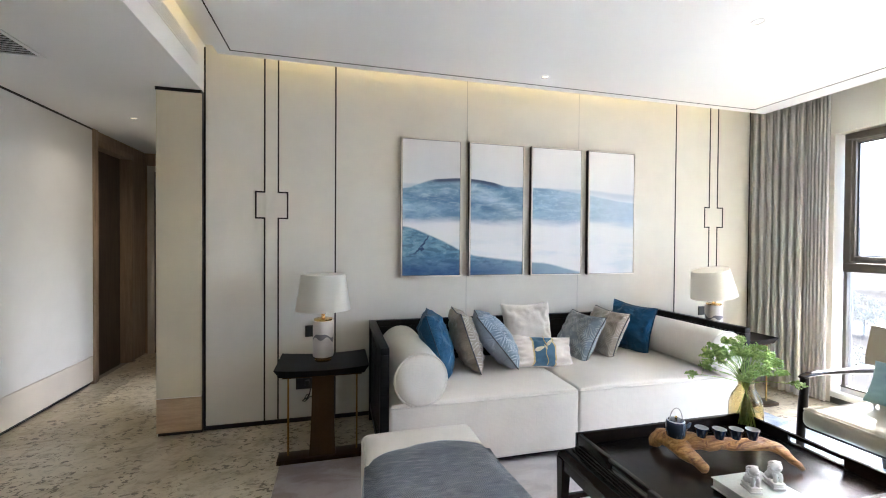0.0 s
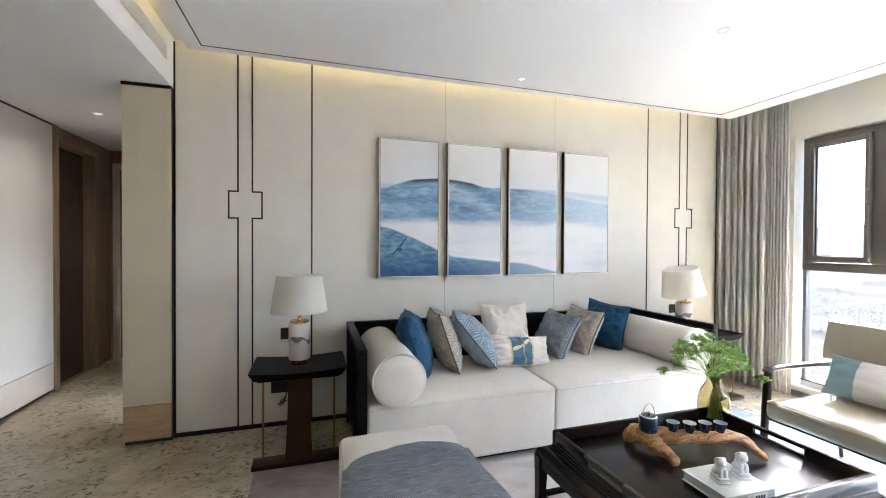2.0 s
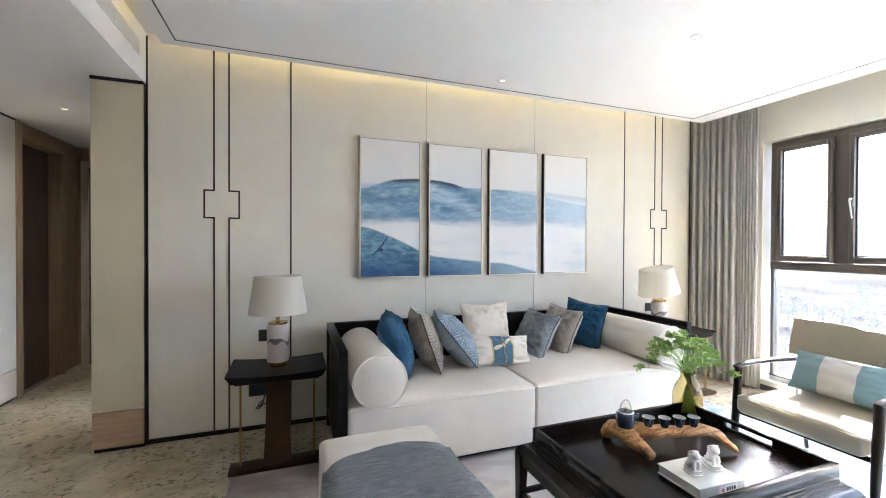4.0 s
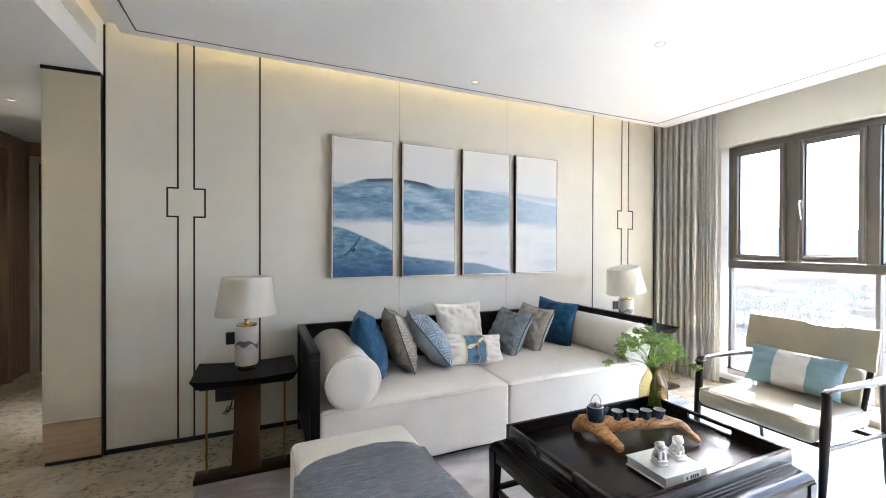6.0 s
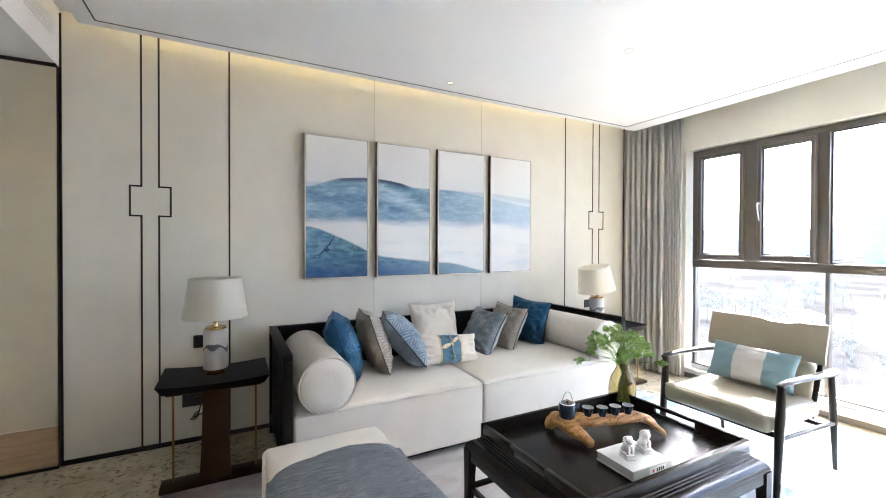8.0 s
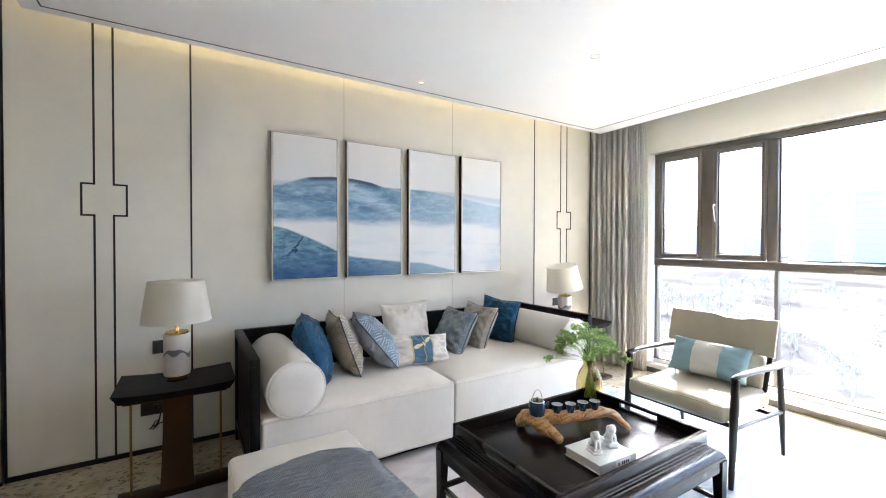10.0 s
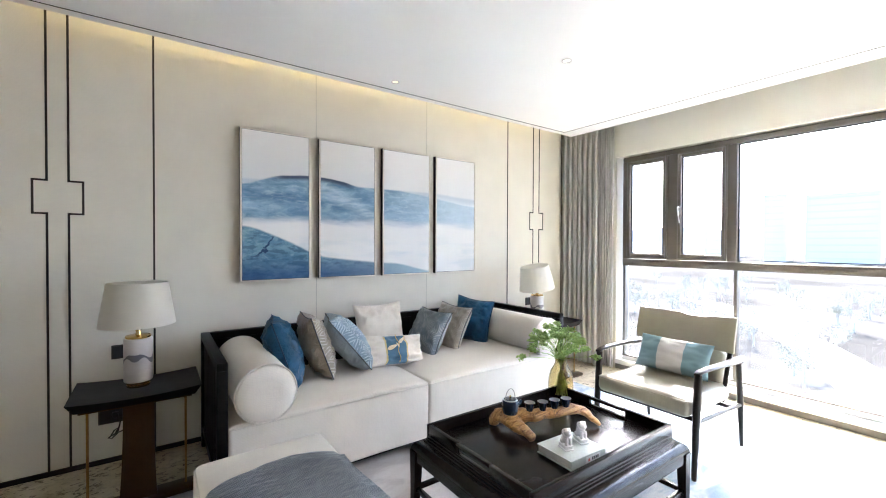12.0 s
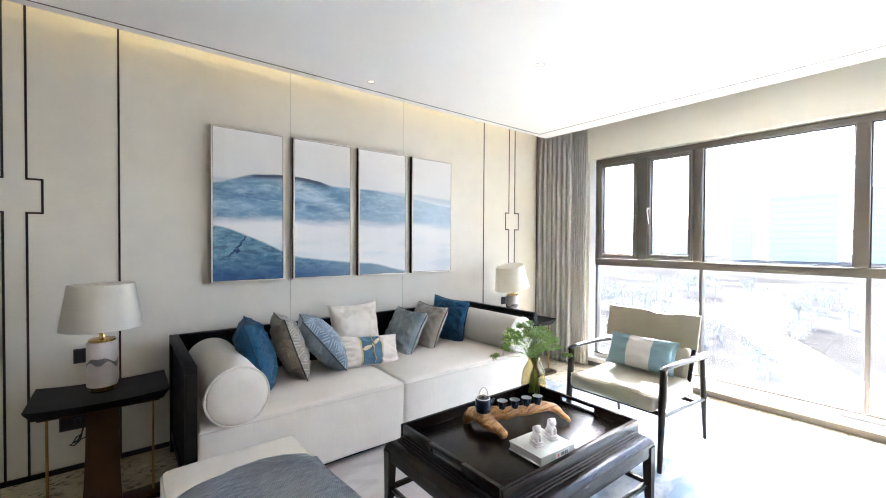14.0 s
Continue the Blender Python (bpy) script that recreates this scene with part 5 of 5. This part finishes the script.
# vase of green umbels
def vase(x, y):
    v = thing("vase", (x, y, TZ), "olive green glass vase of green umbel flowers", "vase")
    prof = [(0, 0.002), (0.044, 0.002), (0.052, 0.006), (0.055, 0.016), (0.056, 0.06), (0.054, 0.10), (0.045, 0.135), (0.032, 0.160), (0.0255, 0.178), (0.0265, 0.192), (0.030, 0.20), (0.028, 0.2005), (0.0245, 0.192), (0.0235, 0.178), (0.030, 0.158), (0.0425, 0.133), (0.0515, 0.099), (0.0532, 0.06), (0.052, 0.018), (0.045, 0.012), (0, 0.012)]
    prof = [(r * 1.36, z * 1.17) for r, z in prof]
    part("glass_body", lathe(prof, 48), glass("olive_glass", (0.74, 0.66, 0.44)), v)
    rng = random.Random(4)
    for s in range(48):
        rad = math.sqrt(rng.random())
        ang = rng.uniform(0, 2 * math.pi)
        out = 0.195 * rad
        hx, hy = out * math.cos(ang), out * math.sin(ang)
        top = 0.245 + 0.175 * math.sqrt(max(0.0, 1 - rad ** 2)) * rng.uniform(0.55, 1.0) + rng.uniform(-0.02, 0.03)
        if s in (3, 8):
            hx, hy, top = -0.15 - 0.05 * (s == 3), 0.06 + 0.06 * (s == 3), 0.285 - 0.04 * (s == 3)
        pts = [(-0.24 * hx, -0.24 * hy, 0.016), (-0.06 * hx, -0.06 * hy, 0.14), (0.10 * hx, 0.10 * hy, 0.225), (0.42 * hx, 0.42 * hy, 0.225 + 0.6 * (top - 0.225)), (hx, hy, top)]
        bm = tube(pts, [0.0024, 0.0022, 0.0021, 0.0017, 0.0012], 6)
        base = Vector(pts[-1])
        dirn = (base - Vector(pts[-2])).normalized()
        for r in range(13):
            if rng.random() < 0.5:
                spread = Vector((rng.gauss(0, 1), rng.gauss(0, 1), rng.gauss(0, 0.5))).normalized()
            else:
                spread = Vector((rng.gauss(0, 1), rng.gauss(0, 1), 0)).normalized()
            tip = base + dirn * rng.uniform(0.008, 0.022) + spread * rng.uniform(0.005, 0.021)
            start = base - dirn * 0.008
            mid = (start + tip) / 2 + dirn * 0.006
            tube([start, mid, tip], [0.0008, 0.0007, 0.0006], 4, bm=bm)
            for b in range(9):
                off = Vector((rng.gauss(0, 1), rng.gauss(0, 1), rng.gauss(0.3, 0.6))) * 0.0066
                bmesh.ops.create_icosphere(bm, subdivisions=1, radius=rng.uniform(0.0030, 0.0054), matrix=Matrix.Translation(tip + off) @ Matrix.Rotation(rng.random() * 3, 4, "X"))
        # feathery leaflets along the stem
        for q in range(3):
            k = rng.uniform(0.7, 0.98)
            at = Vector(pts[2]).lerp(base, k)
            d = Vector((rng.gauss(0, 1), rng.gauss(0, 1), rng.gauss(0.2, 0.5))).normalized()
            sd = d.cross(Vector((0, 0, 1))).normalized()
            ln = rng.uniform(0.025, 0.055)
            for w in range(6):
                c0 = at + d * ln * w / 6
                for sg in (-1, 1):
                    e = c0 + (sd * sg * 0.8 + d).normalized() * ln * 0.28
                    wv = d * 0.0022
                    f = [bm.verts.new(z) for z in (c0, (c0 + e) / 2 + wv, e, (c0 + e) / 2 - wv)]
                    bm.faces.new(f)
        part("sprig", bm, M["green"], v, "green umbel flower sprig", angle=80)
    return v


def leaf_material():
    t = Tree("fresh_green")
    v = t.coords()
    n = t.noise(v, 45.0, 3.0)
    r = t.node("ShaderNodeObjectInfo").outputs["Random"]
    c = t.mix(t.span(n, 0.3, 0.7), (0.16, 0.29, 0.055), (0.52, 0.68, 0.22))
    c = t.mix(t.math("MULTIPLY", r, 0.5), c, (0.20, 0.36, 0.07))
    t.link(c, t.p.inputs["Base Color"])
    t.p.inputs["Roughness"].default_value = 0.55
    t.p.inputs["Subsurface Weight"].default_value = 0.0
    return t.m


M["green"] = leaf_material()
vase(2.955, -1.592)


# ---- fittings ----
def downlight(x, y, z, r=0.032):
    d = thing("downlight", (x, y, z), "small round recessed downlight, lit", "downlight", "ceiling downlights")
    part("ring", lathe([(r * 0.72, -0.001), (r, -0.004), (r * 1.05, -0.001), (r * 1.05, 0.002), (r * 0.72, 0.002), (r * 0.72, -0.001)], 32), M["ring"], d, "satin trim ring")
    part("lens", lathe([(0, -0.0005), (r * 0.72, -0.0005), (r * 0.72, 0.003), (0, 0.003)], 24), M["lamp_lens"], d, "warm glowing lens")


for x, y in ((2.42, -0.436), (3.19, -1.435), (3.19, -3.6), (1.3, -3.6), (1.4, -4.8)):
    downlight(x, y, TRAY)
for x, y in ((-0.78, 0.836), (-0.78, 1.9)):
    downlight(x, y, LOW)
hl = bpy.data.lights.new("hall_downlight", "SPOT")
hl.energy, hl.spot_size, hl.spot_blend, hl.shadow_soft_size, hl.color = 1.3, radians(150), 1.0, 0.03, (1.0, 0.86, 0.68)
new("hall_downlight", hl).matrix_world = look((-0.78, 0.836, LOW - 0.02), (-0.78, 0.836, 0))

gr = thing("air_grille", (0.0, -1.06, 2.588), "long white slotted air conditioning grille", "air grille", kind="structure")
part("frame", boxes((0.0005, 0.008, -0.92, 0.92, 0.040, 0.050), (0.0005, 0.008, -0.92, 0.92, -0.050, -0.040), (0.0005, 0.008, -0.92, -0.91, -0.040, 0.040), (0.0005, 0.008, 0.91, 0.92, -0.040, 0.040), bev=0.001, seg=1), M["white"], gr)
part("backing", boxes((0.0005, 0.002, -0.91, 0.91, -0.040, 0.040)), M["joint"], gr)
for k in range(5):
    z = -0.030 + 0.015 * k
    part("slat", boxes((0.002, 0.009, -0.91, 0.91, z - 0.0035, z + 0.0035)), M["white"], gr)
for y in (-0.6, -0.3, 0.0, 0.3, 0.6):
    part("divider", boxes((0.002, 0.010, y - 0.006, y + 0.006, -0.040, 0.040)), M["white"], gr)
vt = thing("ceiling_vent", (-0.93, -0.66, LOW), "white louvred return air vent in the hall ceiling", "ceiling vent", kind="structure")
part("frame", boxes((-0.22, 0.22, 0.27, 0.295, -0.007, 0.0), (-0.22, 0.22, -0.295, -0.27, -0.007, 0.0), (-0.22, -0.195, -0.27, 0.27, -0.007, 0.0), (0.195, 0.22, -0.27, 0.27, -0.007, 0.0), bev=0.001, seg=1), M["white"], vt)
part("backing", boxes((-0.195, 0.195, -0.27, 0.27, -0.0015, 0.0)), M["dark_side"], vt)
for k in range(18):
    y = -0.262 + 0.03 * k
    bm = boxes((-0.195, 0.195, -0.009, 0.009, -0.001, 0.001))
    bmesh.ops.transform(bm, matrix=Matrix.Translation((0, y + 0.008, -0.007)) @ Matrix.Rotation(radians(35), 4, "X"), verts=bm.verts)
    part("slat", bm, M["white"], vt)


def plate(x, z, w, h, label):
    p = thing("wall_socket", (x, 0, z), label, "socket", "wall sockets")
    part("plate", boxes((-w / 2, w / 2, -0.012, -0.003, -h / 2, h / 2), bev=0.002), M["socket"], p)
    part("insert", boxes((-w / 2 + 0.008, w / 2 - 0.008, -0.0135, -0.012, -h / 2 + 0.008, h / 2 - 0.008)), M["cable"], p)


plate(0.725, 0.68, 0.086, 0.086, "dark metal switch plate on the wall by the lamp")
plate(0.68, 0.29, 0.125, 0.090, "dark double socket plate under the side table")
plate(4.36, 0.71, 0.086, 0.086, "dark metal switch plate on the wall by the far lamp")
cb = thing("lamp_cable", (0, 0, 0), "thin black lamp cable coiled under the side table", "cable")
part("cord", tube([(0.815, -0.30, 0.505), (0.85, -0.30, 0.46), (0.862, -0.29, 0.40), (0.84, -0.27, 0.335), (0.79, -0.23, 0.28), (0.735, -0.18, 0.245), (0.70, -0.15, 0.225), (0.675, -0.14, 0.205), (0.69, -0.13, 0.195), (0.715, -0.125, 0.215), (0.725, -0.12, 0.25), (0.70, -0.115, 0.235), (0.685, -0.11, 0.205), (0.70, -0.10, 0.20), (0.722, -0.09, 0.24), (0.73, -0.07, 0.285), (0.72, -0.05, 0.315), (0.70, -0.03, 0.298)], 0.004, 6), M["cable"], cb)
part("plug", boxes((0.685, 0.715, -0.045, -0.013, 0.28, 0.315), bev=0.004), M["cable"], cb)

# ---- outside: ground, then hills, buildings, trees with haze put into their colours ----
GZ = -14.0


def outdoor(name, a, b, scale):
    t = Tree(name)
    v = t.coords((1, 1, 1), world=True)
    c = t.mix(t.span(t.noise(v, scale, 5.0, 0.6), 0.35, 0.65), a, b)
    t.link(c, t.p.inputs["Base Color"])
    t.p.inputs["Roughness"].default_value = 1.0
    t.p.inputs["Specular IOR Level"].default_value = 0.0
    return t.m


structure("ground", boxes((6.0, 3000, -2500, 2500, GZ - 1, GZ)), outdoor("dry_pale_ground", (0.054, 0.0495, 0.042), (0.094, 0.086, 0.074), 0.05), "pale dry open ground far below the window", "ground")
structure("road", loft([[(24 + 3.4 * k, -2 + 0.058 * k * k + s * (3.0 + 0.05 * k), GZ + 0.05 + e) for s, e in ((-1, 0), (1, 0), (1, 0.02), (-1, 0.02))] for k in range(30)]), outdoor("pale_concrete", (0.50, 0.49, 0.47), (0.58, 0.57, 0.55), 0.3), "pale curving concrete path on the open ground", "road")
# no haze in the air: it is mixed into the hills' pale colours
hz = outdoor("haze_tinted_blue_hills", (0.40, 0.44, 0.46), (0.46, 0.495, 0.51), 0.004)
hills = bmesh.new()
for row, (dist, base_h, sd) in enumerate(((900, 38, 2.0), (1500, 95, 7.0))):
    secs = []
    for k in range(90):
        a = radians(-35 + 90 * k / 89)
        h = base_h * (0.55 + 0.9 * abs(noise.noise((k * 0.075 + sd, sd, 0))) + 0.15 * noise.noise((k * 0.4, sd, 1)))
        c, s = math.cos(a), math.sin(a)
        secs.append([(dist * c, dist * s, GZ), ((dist + 60) * c, (dist + 60) * s, GZ + h), ((dist + 200) * c, (dist + 200) * s, GZ)])
    loft(secs, bm=hills)
structure("hills", hills, hz, "low hills with bright haze put into their colour", "hills")
# facade and window bars are paled alike to stand in for haze
bw = outdoor("haze_tinted_facade", (0.455, 0.440, 0.435), (0.48, 0.46, 0.45), 0.02)
bwin = surface("haze_tinted_window_glass", (0.44, 0.43, 0.425), 0.6, spec=0.1)


def tower(x, y, w, d, h):
    b = thing("apartment_building", (x, y, GZ), "pale blue-grey apartment block, haze put into its colour", "building", "far apartment blocks")
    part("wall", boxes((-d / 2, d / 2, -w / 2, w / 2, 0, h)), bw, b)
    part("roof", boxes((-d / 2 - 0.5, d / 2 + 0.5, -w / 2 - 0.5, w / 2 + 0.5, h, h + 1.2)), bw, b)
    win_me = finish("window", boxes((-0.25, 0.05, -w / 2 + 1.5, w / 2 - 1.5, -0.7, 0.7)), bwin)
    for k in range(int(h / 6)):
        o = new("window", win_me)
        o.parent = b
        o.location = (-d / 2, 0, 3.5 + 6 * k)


for x, y, w, d, h in ((490, 132, 17, 20, 62), (500, 88, 48, 20, 60), (505, 28, 44, 20, 63), (520, -40, 60, 20, 58), (640, 300, 34, 20, 40), (620, 225, 40, 20, 34)):
    tower(x, y, w, d, h)


def tree_mesh(seed, h):
    rng = random.Random(seed)
    tr = tube([(0, 0, 0), (0.05 * h * 0.2, 0, 0.25 * h), (0, 0.02 * h, 0.5 * h), (0.02 * h, 0, 0.8 * h)], [0.03 * h, 0.022 * h, 0.015 * h, 0.005 * h], 7)
    tips = []
    for k in range(9):
        a, z = rng.uniform(0, 6.28), rng.uniform(0.3, 0.65) * h
        r = rng.uniform(0.16, 0.30) * h
        tip = Vector((r * math.cos(a), r * math.sin(a), z + rng.uniform(0.12, 0.3) * h))
        tube([(0, 0, z), tip * 0.5 + Vector((0, 0, z * 0.5 + 0.02 * h)), tip], [0.011 * h, 0.007 * h, 0.003 * h], 5, bm=tr)
        tips.append(tip)
    cr = bmesh.new()
    for k in range(420):
        c = rng.choice(tips) * rng.uniform(0.75, 1.05) + Vector((rng.gauss(0, 1), rng.gauss(0, 1), rng.gauss(0, 0.8))) * 0.075 * h
        s = rng.uniform(0.012, 0.028) * h
        d1 = Vector((rng.gauss(0, 1), rng.gauss(0, 1), rng.gauss(0, 1))).normalized() * s
        d2 = Vector((rng.gauss(0, 1), rng.gauss(0, 1), rng.gauss(0, 1))).normalized() * s
        cr.faces.new([cr.verts.new(q) for q in (c - d1, c + d2, c + d1, c - d2)])
    return tr, cr


# bark and leaf colours are lifted to imitate haze and window glare
bark = surface("haze_paled_grey_bark", (0.36, 0.325, 0.275), 0.9)
foliage = outdoor("haze_paled_foliage", (0.29, 0.27, 0.205), (0.35, 0.325, 0.255), 0.8)
protos = []
for sd in range(3):
    tr, cr = tree_mesh(sd, 5.0)
    tree = thing("tree", (62 + 9 * sd, 12 + 9 * sd, GZ), "young tree with a thin green crown, paled for haze", "tree", "trees on the open ground")
    part("trunk", tr, bark, tree)
    part("crown", cr, foliage, tree, angle=10)
    protos.append(tree)
rng = random.Random(12)
for k in range(80):
    dist = 55 + 130 * rng.random() ** 0.8
    a = radians(rng.uniform(1, 34))
    copy_thing(protos[k % 3], pose(dist * math.cos(a), dist * math.sin(a), GZ, 0, 0, rng.uniform(0, 360)))
